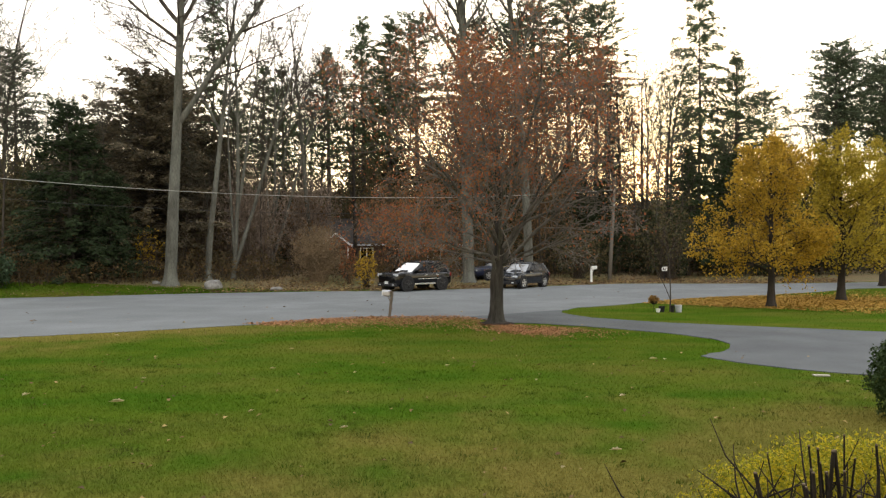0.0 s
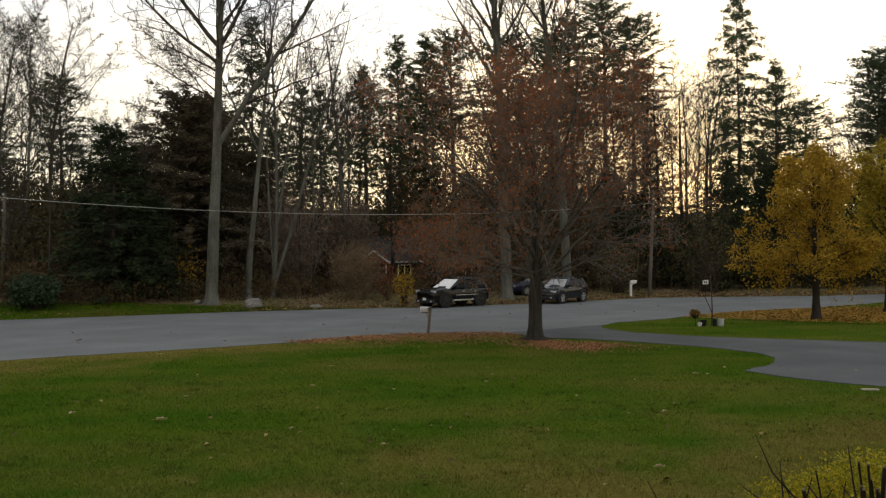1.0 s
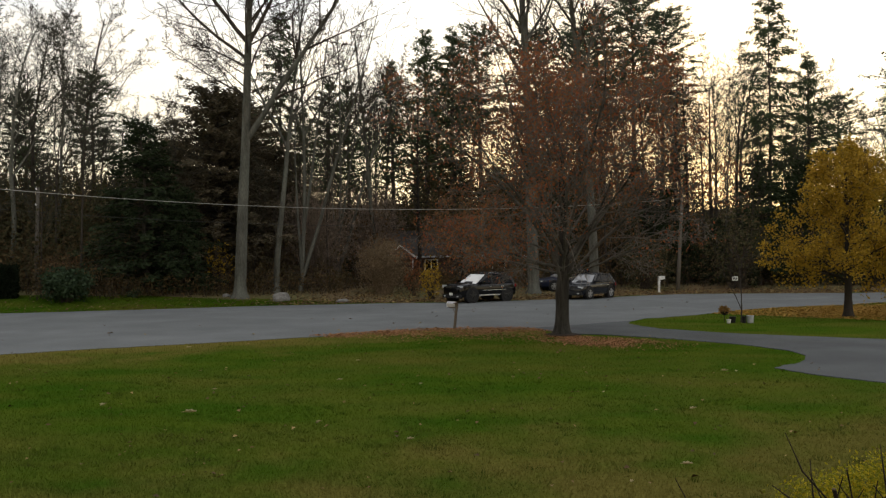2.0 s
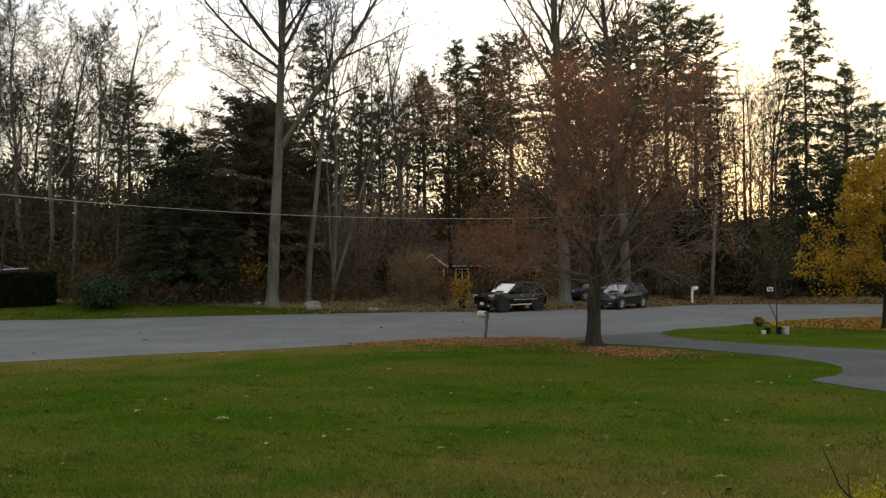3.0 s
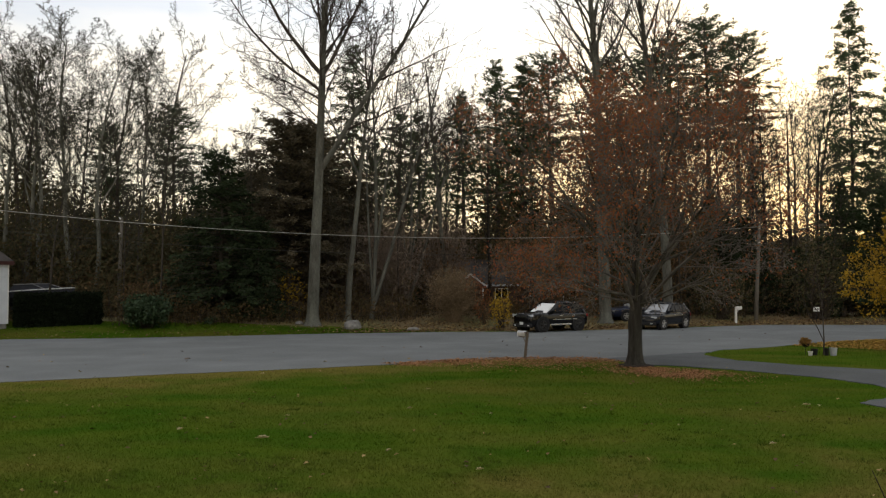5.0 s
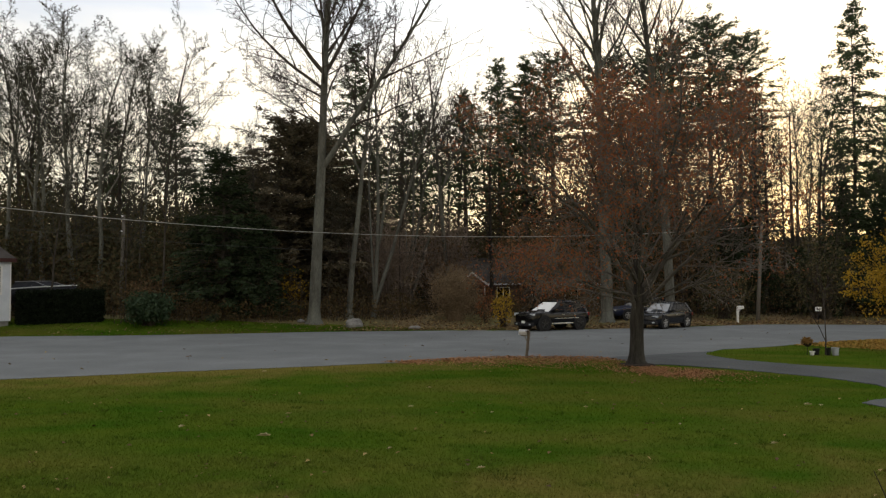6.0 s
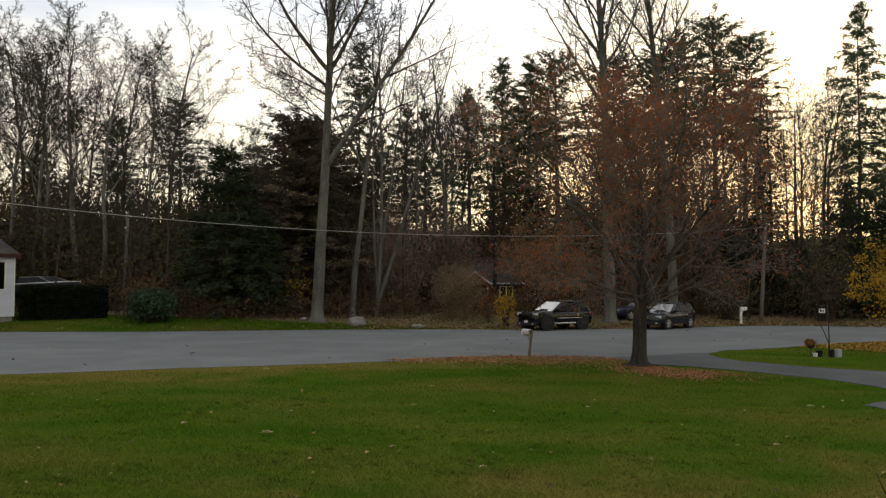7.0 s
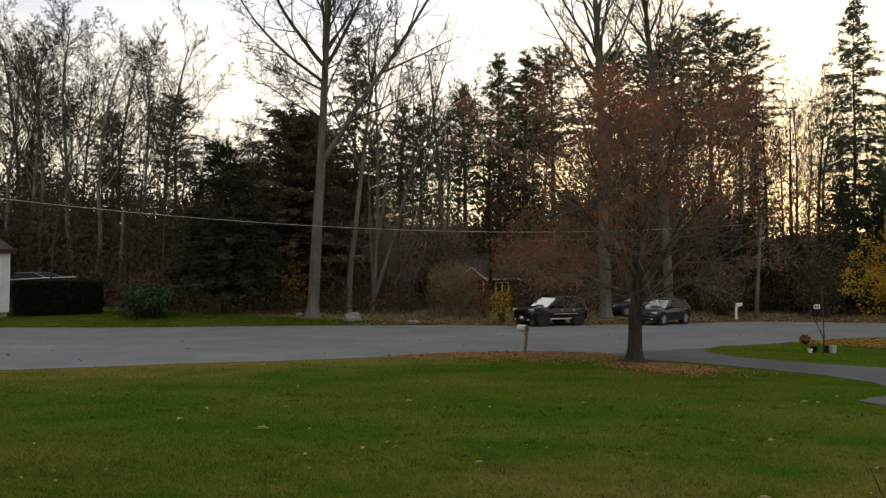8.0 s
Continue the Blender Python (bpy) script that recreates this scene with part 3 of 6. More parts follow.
NEAR_EDGE = [(-90, -27), (-40, 7.4), (-17.1, 22.9), (-13.3, 25.5), (-9, 28.1), (-6.6, 29.7), (-4.8, 31.2), (-3.5, 32.1), (-1.8, 32.5), (0.2, 32.5), (1.2, 32.0)]
ISLAND = [(4.85, 35.5), (5.9, 37.5), (8.2, 39.2), (11.1, 42.3), (13.9, 44.6), (17.3, 46.2), (21.9, 49.6), (25.7, 53.2), (45, 60), (90, 77)]
DRIVE_IN = [(0.6, 32.6), (1.2, 32.0), (2.5, 30.4), (3.5, 30.0), (4.8, 29.1), (5.9, 28.1), (7.3, 26.6), (8.05, 25.2), (8.1, 23.9), (7.4, 22.4), (6.5, 21.4), (7.0, 20.3), (7.9, 19.2), (8.8, 18.5), (9.4, 18.1), (14, 15.2), (22, 10)]
DRIVE_OUT = [(32, 19), (20, 24.5), (14.2, 27.2), (11.7, 28.5), (10, 29.3), (7.5, 30.7), (5.7, 32.4), (4.9, 34.2), (4.85, 35.5), (5.3, 36.3)]
build_ground()
far_edge = list(zip(EDGE_X, EDGE_Y))
road = sheet("road", ragged(NEAR_EDGE, 0.35, 0.04, 1) + ragged(ISLAND, 0.4, 0.04, 2) + ragged(far_edge[::-1], 0.5, 0.06, 3), 0.008, M_road)
tagged(road, "pale grey worn asphalt residential road without kerbs", "road", kind="structure")
drive = sheet("driveway", ragged(DRIVE_IN, 0.3, 0.03, 4) + ragged(DRIVE_OUT, 0.35, 0.03, 5), 0.013, M_drive)
tagged(drive, "grey asphalt driveway curving off the road between lawns", "driveway", kind="structure")

# ---- trees ----
GREAT = [(14, 0.006, 0.0, 14, 0.26, 36, 0.6), (9, 0.05, 0.035, 12, 0.4, 44, 0.16), (6, 0.11, 0.03, 7, 0.46, 42, 0.12), (3, 0.14, 0.02, 4, 0.55, 40, 0.1), (1, 0.18, 0.02, 0, 0, 0, 0)]
SLIM = [(12, 0.03, 0.015, 11, 0.27, 34, 0.45), (6, 0.08, 0.06, 8, 0.45, 36, 0.2), (4, 0.12, 0.05, 6, 0.5, 38, 0.12), (2, 0.15, 0.03, 3, 0.5, 40, 0.1), (1, 0.16, 0.03, 0, 0, 0, 0)]
LEANING = [(12, 0.02, 0.0, 9, 0.27, 34, 0.5), (9, 0.035, 0.006, 9, 0.36, 36, 0.42), (5, 0.11, 0.05, 6, 0.5, 38, 0.12), (2, 0.15, 0.03, 3, 0.5, 40, 0.1), (1, 0.16, 0.03, 0, 0, 0, 0)]
TALL = [(12, 0.012, 0.02, 24, 0.3, 34, 0.45), (6, 0.08, 0.08, 8, 0.44, 36, 0.2), (4, 0.12, 0.06, 8, 0.5, 38, 0.12), (1, 0.16, 0.03, 3, 0.5, 36, 0.1), (1, 0.16, 0.03, 0, 0, 0, 0)]
ASH = [(12, 0.05, 0.02, 13, 0.46, 36, 0.36), (9, 0.1, 0.045, 11, 0.34, 42, 0.2), (6, 0.15, 0.035, 8, 0.42, 46, 0.12), (3, 0.18, 0.02, 3, 0.5, 45, 0.2), (1, 0.18, 0.02, 0, 0, 0, 0)]
MAPLE = [(9, 0.03, 0.02, 30, 0.5, 50, 0.2), (10, 0.09, 0.03, 13, 0.38, 50, 0.27), (6, 0.14, 0.03, 8, 0.46, 46, 0.14), (3, 0.17, 0.02, 4, 0.5, 42, 0.1), (1, 0.18, 0, 0, 0, 0, 0)]
MAPLE_LOW = [MAPLE[0], (10, 0.06, 0.012, 11, 0.34, 50, 0.2)] + MAPLE[2:]
ROUND = [(8, 0.04, 0.02, 24, 0.56, 64, 0.11), (6, 0.09, 0.035, 9, 0.45, 45, 0.15), (4, 0.13, 0.03, 5, 0.5, 42, 0.15), (1, 0.16, 0, 0, 0, 0, 0)]


# The front maple, half bare, on the lawn by the drive.
def build_maple():
    THIN[0], STOUT[0] = 0.0075, 0.024
    rng = random.Random(11)
    thick, thin, tips = Skeleton(), Skeleton(), []
    root = new("maple_tree")
    base = [Vector((0, 0, -0.25)), Vector((0, 0, 0.03)), Vector((0, 0, 0.16)), Vector((0.01, 0, 0.45)), Vector((0.02, 0, 1.0)), Vector((0.02, 0, 1.45)), Vector((0.05, 0, 1.9)), Vector((0.12, 0.02, 2.8)), Vector((0.1, 0.05, 4.4)), Vector((0.0, 0.1, 6.2))]
    thick.add(base, [0.5, 0.42, 0.31, 0.25, 0.228, 0.24, 0.215, 0.18, 0.13, 0.06], 12)
    limbs = []
    for i in range(5):
        limbs.append((rng.uniform(1.5, 3.2), i * 137 + 160 + rng.uniform(-15, 15), rng.uniform(10, 30), rng.uniform(8.2, 9.2), rng.uniform(0.06, 0.09)))
    for i in range(8):
        limbs.append((rng.uniform(1.9, 4.2), i * 137 + 25 + rng.uniform(-15, 15), rng.uniform(36, 58), rng.uniform(6.6, 7.8), rng.uniform(0.05, 0.075)))
    for i in range(10):
        limbs.append((rng.uniform(1.7, 3.4), i * 137 + rng.uniform(-15, 15), rng.uniform(64, 84), rng.uniform(5.4, 6.6), rng.uniform(0.04, 0.06)))
    # Upper boughs leave the leading stem.
    for i in range(11):
        limbs.append((rng.uniform(3.6, 6.2), i * 137 + 70 + rng.uniform(-15, 15), rng.uniform(14, 50), rng.uniform(4.8, 5.8), 0.05))
    for h, yaw, tilt, length, r in limbs:
        a, b = radians(tilt), radians(yaw)
        d = Vector((math.sin(a) * math.cos(b), math.sin(a) * math.sin(b), math.cos(a)))
        bough = Skeleton()
        grow(rng, bough, thin, Vector((0.06 if h < 2.2 else 0.1, 0.03, h)), d, length, r, 1, MAPLE_LOW if tilt > 60 else MAPLE, tips)
        put("bough", bough.mesh("bough"), M_limb, root)
    put("trunk", thick.mesh("trunk"), M_maple_bark, root)
    # No twig hangs lower than head height.
    for key, items in thin.groups.items():
        thin.groups[key] = [it for it in items if min(q.z for q in it[0]) > 1.75]
    tips = [q for q in tips if q[0].z > 1.9]
    put("twig_crown", thin.mesh("twig_crown"), M_twig_warm, root)
    # The low boughs on the drive side are already bare.
    tips = [q for q in tips if not (q[0].x > -0.4 and q[0].z < 4.6) or rng.random() < 0.2]
    tips = [q for q in tips if q[0].z > 2.6 or rng.random() < 0.35]
    V, F = leaves_at(rng, tips, 29000, 0.088, 0.13)
    put("foliage", mesh_of("foliage", V, F), M_red, root)
    return root


maple = build_maple()
tagged(plant(maple, 1.875, 30.0), "half-bare red maple with russet leaves on the front lawn", "tree")

# Two yellow maples on the neighbouring lawn, one more behind.
THIN[0], STOUT[0] = 0.0085, 0.026
yellow = broad_tree("yellow_maple_tree", 21, 6.7, 0.17, ROUND, (M_yellow, 24000, 0.125, 0.14), M_bark_black, M_twig, limbs=[(1.75, 60 * k + 20, 72, 2.7, 0.035) for k in range(6)])
tagged(plant(yellow, 14.7, 38.1), "golden-yellow maple with full crown over fallen leaves", "tree", "yellow maples")
yellow_b = broad_tree("yellow_maple_tree", 22, 7.8, 0.2, ROUND, (M_yelgreen, 25000, 0.135, 0.16), M_bark_black, M_twig, limbs=[(1.9, 60 * k + 50, 72, 3.0, 0.04) for k in range(6)])
tagged(plant(yellow_b, 19.8, 42.3, 0, 0.92, 1.0), "yellow-green maple with full crown over fallen leaves", "tree", "yellow maples")
tagged(plant_copy(yellow_b, 29.2, 56.5, 120, 1.05), "yellow-green maple with full crown beside the road", "tree", "yellow maples")

# Great bare tree across the road, forked, with its slimmer neighbours.
THIN[0], STOUT[0] = 0.013, 0.0155
GREAT_LIMBS = [
    (9.6, 2, 29, 17.5, 0.21),
    (15.6, 176, 45, 10.5, 0.15), (14.6, 190, 56, 11.0, 0.115), (14.1, 170, 64, 6.4, 0.075), (12.4, 182, 68, 5.8, 0.068), (12.1, 200, 55, 4.6, 0.042),
    (15.6, 4, 33, 9.0, 0.145), (16.8, -12, 40, 6.5, 0.08), (15.4, 14, 55, 5.6, 0.058), (17.2, 172, 15, 8.5, 0.1),
    (13.4, 88, 50, 6.5, 0.08), (14.8, -84, 46, 6.8, 0.07), (16.4, 70, 40, 6.5, 0.08), (12.8, 230, 58, 5.2, 0.045), (13.6, 150, 62, 5.4, 0.045),
]
great = broad_tree("great_bare_tree", 36, 27.0, 0.385, GREAT, limbs=GREAT_LIMBS, lean=0.045, limb_bark=M_bark_dark)
tagged(plant(great, -16.35, 51.0, 0), "tall forked bare tree with pale grey bark", "tree")
second = broad_tree("slim_bare_tree", 32, 19.5, 0.2, SLIM, limbs=[(9.2, 178, 26, 8.5, 0.1), (10.5, 15, 30, 8, 0.08)], lean=0.02)
tagged(plant(second, -14.62, 53.0, 0), "slim bare tree with pale grey bark beside a boulder", "tree", "bare trees across the road")
third = broad_tree("leaning_bare_tree", 33, 19, 0.15, LEANING, limbs=[(0.6, 4, 14, 18.5, 0.15), (4.2, -6, 13, 14.5, 0.11), (10.0, 8, 30, 9.0, 0.08), (0.9, 176, 3, 15, 0.1)], lean=0.09)
tagged(plant(third, -13.4, 54.4), "leaning bare tree with several stems from one foot", "tree", "bare trees across the road")
tagged(plant_copy(second, -9.6, 62.5, 200, 0.95), "slim bare tree with grey bark in the wood edge", "tree", "bare trees across the road")
tagged(plant_copy(third, -12.2, 60.0, 12, 0.85), "leaning bare tree with several stems in the wood edge", "tree", "bare trees across the road")
STOUT[0] = 0.022
stout = broad_tree("great_bare_tree", 34, 29, 0.40, TALL)
tagged(plant(stout, 1.75, 58), "stout bare tree rising behind the front maple", "tree", "bare trees across the road")
stout_b = broad_tree("great_bare_tree", 35, 29.5, 0.33, TALL, lean=-0.005)
tagged(plant(stout_b, 6.1, 60.5), "stout bare tree rising behind the front maple", "tree", "bare trees across the road")

# Conifers.
pine_a = conifer("pine_tree", 41, 22, 4.0, 0.58, 30, 7, 84, (0.42, 0.05), 0.12, M_pine, 0.3, 0.2, 0.45)
pine_b = conifer("pine_tree", 42, 25, 4.8, 0.56, 36, 7, 84, (0.44, 0.05), 0.12, M_pine, 0.36, 0.16, 0.45)
spruce = conifer("spruce_tree", 43, 27, 3.5, 0.26, 44, 7, 84, (0.45, 0.048), 0.55, M_needle, 0.3, 0.0, 0.65, 0.22)
spire = conifer("fir_tree", 44, 22, 4.3, 0.4, 40, 8, 84, (0.4, 0.042), 0.15, M_needle, 0.3, 0.2, 1.0)
young = conifer("young_fir_tree", 45, 10.5, 3.4, 0.03, 34, 9, 64, (0.4, 0.05), 0.35, M_needle_shaded, 0.22, 0.08, 0.8)
dense = conifer("hemlock_tree", 46, 14.5, 4.8, 0.05, 44, 11, 120, (0.36, 0.05), 0.4, M_dull, 0.34, 0.15, 0.45)
LP, LS, LF = "dark green white pine with ragged crown", "tall spire-shaped dark spruce", "slender dark green fir in the wood"
tagged(plant(pine_a, -2.4, 80, 0, 1.04), LP, "tree", "wood conifers")
for x, y, t, s, w in [(2.6, 82, 130, 1.05, 1.1), (39.2, 85, 200, 1.0, 1.1), (45.6, 88, 30, 0.97, 1.15), (53, 90, 160, 1.0, 1.1), (-60, 72, 90, 0.8, 0.9), (-33.0, 66, 10, 0.74, 0.75), (-47, 80, 70, 0.75, 0.9), (-22.6, 72, 300, 0.66, 0.85), (39.9, 86.2, 75, 0.95, 1.05), (46.4, 89.4, 120, 0.92, 1.1), (36, 96, 140, 0.85, 1.0), (60, 96, 250, 1.0, 1.1)]:
    tagged(plant_copy(pine_a, x, y, t, s, w), LP, "tree", "wood conifers")
tagged(plant(pine_b, 11.7, 80, 0, 1.04, 1.0), LP, "tree", "wood conifers")
for x, y, t, s, w in [(7.0, 82, 50, 0.93, 1.0), (14.2, 78, 140, 0.95, 0.9), (9.4, 88, 290, 1.06, 1.1), (66, 98, 200, 1.0, 1.0)]:
    tagged(plant_copy(pine_b, x, y, t, s, w), LP, "tree", "wood conifers")
tagged(plant(spruce, 22.5, 75, 0, 0.96), LS, "tree", "wood conifers")
tagged(plant_copy(spruce, -18.9, 70, 80, 0.83, 0.8), LS, "tree", "wood conifers")
tagged(plant(spire, -7.3, 78, 0, 1.02), LF, "tree", "wood conifers")
for x, y, t, s, w in [(-5.0, 79, 190, 1.04, 1.05), (-10.0, 74, 44, 0.85, 0.85), (-13.9, 66, 244, 0.72, 0.8), (-12.9, 68.5, 60, 0.73, 0.8), (-17.6, 73, 60, 0.66, 0.8), (25.4, 74, 100, 0.86, 0.82), (17.6, 88, 300, 0.7, 0.8), (29.5, 90, 80, 0.6, 0.8), (-44, 76, 20, 0.55, 0.8), (-56, 80, 250, 0.6, 0.9), (33, 84, 20, 0.55, 0.9)]:
    tagged(plant_copy(spire, x, y, t, s, w), LF, "tree", "wood conifers")
tagged(plant(young, -22.6, 52.0, 0, 1.02, 1.15), "bushy dark fir reaching down to the ground", "tree", "wood conifers")
for x, y, t, s in [(19.6, 68, 50, 0.95), (23.0, 69, 150, 0.92), (-12.6, 66, 200, 0.55), (9.5, 71, 280, 0.6), (31.5, 71, 10, 0.85), (14.5, 71, 60, 0.5), (-47, 66, 60, 0.6), (39, 74, 60, 0.85), (46, 76, 160, 0.85), (27.5, 69, 60, 0.85), (4.5, 72, 90, 0.9), (-0.8, 77, 20, 0.95), (2.6, 76, 140, 1.0), (6.8, 76, 220, 1.05), (11.6, 75, 310, 0.95), (13.6, 73, 70, 0.75), (-4.4, 82, 10, 1.05), (-25.4, 54.5, 130, 0.62), (-36, 68, 210, 0.5), (-29, 66, 110, 0.5), (-41.5, 62.5, 40, 0.55), (-45.5, 61, 300, 0.6), (-33.5, 61, 170, 0.5), (17.0, 70, 310, 0.5), (-20.2, 51.9, 260, 0.62)]:
    tagged(plant_copy(young, x, y, t, s), "bushy dark fir in the wood edge", "tree", "wood conifers")
tagged(plant(dense, -20.2, 58.0, 0, 0.92, 1.08), "broad dense bronze-green hemlock", "tree", "wood conifers")
for x, y, t, s in [(-17.0, 62, 100, 0.66), (-24.2, 60.5, 200, 0.7), (-20.6, 63, 160, 0.95)]:
    tagged(plant_copy(dense, x, y, t, s), "broad dense bronze-green hemlock", "tree", "wood conifers")

# Bare woodland trees.
THIN[0], STOUT[0] = 0.0135, 0.04
bare = [broad_tree("bare_woodland_tree", 50 + i, h, (0.22, 0.18, 0.2, 0.17)[i], ASH, bark=M_bark_pale if i == 1 else M_bark_dark, twig=M_twig_dark, lean=(0.03, -0.04, 0.0, 0.06)[i]) for i, h in enumerate((22, 21, 22, 20))]
THIN[0] = 0.006
rng = random.Random(7)
west_wood = [(-47, 66), (-48.8, 62), (-45.7, 64), (-39.2, 62), (-36.9, 63), (-32.8, 60), (-34.3, 66), (-52, 66), (-52, 60), (-57, 66), (-62, 74), (-66, 80), (-72, 78), (-80, 90)]
middle_wood = [(-11, 76), (-3.9, 84), (3, 88), (12.5, 86), (20.6, 86), (18.2, 80), (19.4, 74), (21.4, 82), (26.6, 79), (15.6, 77), (-8.5, 93), (-5, 90), (7, 92), (14.6, 84), (28, 92), (-14, 88), (-9.2, 87), (-12.6, 82), (17.4, 90), (23, 92)]
east_wood = [(43, 94), (50, 96), (60, 99), (72, 98), (80, 100)]
young_wood = [(-30.9, 62), (-32.3, 68), (-32.4, 72), (-32.5, 76), (-27.5, 66), (-29.2, 72), (-27, 80), (-25.5, 76), (-30.6, 82), (-24.2, 82), (33, 76), (36, 80), (30.2, 74)]
for i, (x, y) in enumerate(west_wood + middle_wood + east_wood + young_wood):
    src = bare[i % 4]
    s = rng.uniform(0.9, 1.08) * (0.63 if (x, y) in young_wood else (0.86 if (x, y) in middle_wood else 1))
    lab = "slender bare woodland tree in late autumn"
    if i < 4:
        tagged(plant(src, x, y, rng.uniform(0, 360), s), lab, "tree", "bare woodland trees")
    else:
        tagged(plant_copy(src, x, y, rng.uniform(0, 360), s), lab, "tree", "bare woodland trees")
# Grey trunks standing in front of the west wood.
for x, y, t, s in [(-40.0, 57.0, 40, 0.86), (-39.2, 57.5, 123, 0.90), (-36.7, 57.0, 206, 0.94), (-34.0, 56.0, 289, 0.86), (-42.2, 57.0, 372, 0.90)]:
    tagged(plant_copy(bare[1], x, y, t, s, s * 1.25), "stout grey-barked bare tree in the wood edge", "tree", "bare trees across the road")
# Straight dark trunks with broken stubs.
SNAG = [(12, 0.012, 0.0, 34, 0.1, 70, 0.3), (4, 0.14, 0.02, 4, 0.5, 44, 0.2), (1, 0.12, 0, 0, 0, 0, 0)]
snag = broad_tree("bare_pine_trunk", 61, 19.5, 0.23, SNAG, bark=M_bark_black, twig=M_bark_black)
tagged(plant(snag, 17.0, 72.0, 0, 0.84), "straight dark pine trunk with short dead stubs", "tree", "dead pine trunks")
for x, y, t, s in [(19.5, 74, 60, 0.74), (13.9, 72.5, 150, 0.9), (15.4, 74.5, 230, 0.88), (11.9, 74, 300, 0.85), (-7.2, 70, 30, 0.8)]:
    tagged(plant_copy(snag, x, y, t, s), "straight dark pine trunk with short dead stubs", "tree", "dead pine trunks")
# Pole-thin young stems along the wood edge.
for i in range(66):
    x = -52 + 86 * (i + rng.random()) / 66
    y = float(np.interp(x, EDGE_X, EDGE_Y)) + rng.uniform(7, 20)
    if not (-10.8 < x < 1 and y < 80):
        tagged(plant_copy(bare[(0, 2, 3)[i % 3]], x, y, rng.uniform(0, 360), rng.uniform(0.32, 0.6), rng.uniform(0.26, 0.42)), "thin bare sapling in the wood edge", "tree", "bare saplings")


# Undergrowth along the wood edge and deeper in.
def thicket(name, seed, xs, depth, count, height, leaf, mat, label, offset=4.0, twigs=1500):
    r = np.random.RandomState(seed)
    n = count
    x = r.uniform(xs[0], xs[1], n)
    y = np.interp(x, EDGE_X, EDGE_Y) + offset + r.uniform(0, depth, n)
    lump = np.array([noise.noise((a * 0.16, b * 0.16, seed)) for a, b in zip(x, y)])
    top = height * (0.75 + 0.7 * lump)
    top = np.where((x > -10.8) & (x < -3.0) & (y < 73), np.minimum(top, 0.9), top)
    top = np.where((x > -39) & (x < -32) & (y < 54), 0.3, top)
    z = ground_z(x, y) + np.maximum(top, 0.3) * r.uniform(0, 1, n) ** 1.1
    c = np.stack([x, y, z], axis=1)
    V, F = leaves_at(random.Random(seed), [(q,) for q in c], n, leaf, 0.12)
    root = empty(name, 0, 0)
    put("foliage", mesh_of("foliage", V, F), mat, root)
    sk = Skeleton()
    for k in range(twigs):
        a = c[r.randint(n)]
        g = ground_z(a[0], a[1])
        h = max(a[2] - g, 0.6) * r.uniform(0.8, 1.5)
        p = Vector((a[0], a[1], g - 0.05))
        q = p + Vector((r.normal(0, 0.2) * h, r.normal(0, 0.2) * h, h))
        sk.add([p, p.lerp(q, 0.5) + Vector((r.normal(0, 0.1), r.normal(0, 0.1), 0)), q], [0.02, 0.014, 0.006], 3)
    put("stems", sk.mesh("stems"), M_twig, root)
    return tagged(root, label, "undergrowth", kind="stuff")


thicket("undergrowth", 61, (-60, 50), 14, 60000, 4.4, 0.16, M_brush, "dense brown and dark green woodland undergrowth", 6.5, 3000)
thicket("far_woods", 70, (-9, 16), 12, 46000, 12.0, 0.24, M_far, "dense dusky thicket among tall trunks", 21.0, 400)
thicket("far_woods", 71, (-10, 17), 10, 26000, 11.0, 0.22, M_orange, "russet oak brush among tall trunks", 15.0, 400)
thicket("far_woods", 72, (-44, -24), 14, 44000, 9.5, 0.24, M_far, "dense dusky thicket among bare trees", 11.0, 500)
thicket("low_brush", 69, (-27.5, -10.5), 4.0, 9000, 1.9, 0.15, M_brush, "low brown brush along the wood edge", 4.7, 500)
thicket("far_woods", 62, (-85, 72), 22, 70000, 8.5, 0.26, M_brush, "dark distant woodland thicket", 26.0, 1800)
thicket("far_woods", 63, (-70, -18), 16, 76000, 11.5, 0.3, M_far, "tall dark woodland thicket behind bare trees", 20.0, 1200)
thicket("far_woods", 67, (-27, -10.5), 12, 36000, 8.0, 0.3, M_far, "dense dusky thicket deep in the wood", 36.0, 400)
thicket("far_woods", 64, (-10.5, 12), 14, 64000, 13.5, 0.3, M_far, "dense dusky thicket deep in the wood", 36.0, 500)
thicket("far_woods", 65, (11, 62), 14, 64000, 8.0, 0.3, M_far, "dense dusky thicket deep in the wood", 36.0, 400)
thicket("far_woods", 66, (-80, -26), 14, 70000, 11.0, 0.3, M_far, "dense dusky thicket deep in the wood", 38.0, 500)


# ---- vehicles ----
def loft(bm, rings, close=True):
    rows = [[bm.verts.new(p) for p in ring] for ring in rings]
    n = len(rows[0])
    for a, b in zip(rows, rows[1:]):
        for i in range(n):
            bm.faces.new((a[i], a[(i + 1) % n], b[(i + 1) % n], b[i]))
    if close:
        bm.faces.new(rows[0][::-1])
        bm.faces.new(rows[-1])
    bmesh.ops.recalc_face_normals(bm, faces=bm.faces[:])
    return bm


def shell_ring(x, w, z0, z1, z2):
    """A body section: sill, flank, shoulder, top."""
    half = [(w * 0.86, z0), (w * 0.97, z0 + 0.10), (w, (z0 + z1) / 2), (w * 0.985, z1 - 0.05), (w * 0.93, z1), (w * 0.55, z2)]
    return [(x, y, z) for y, z in half] + [(x, -y, z) for y, z in half[::-1]]


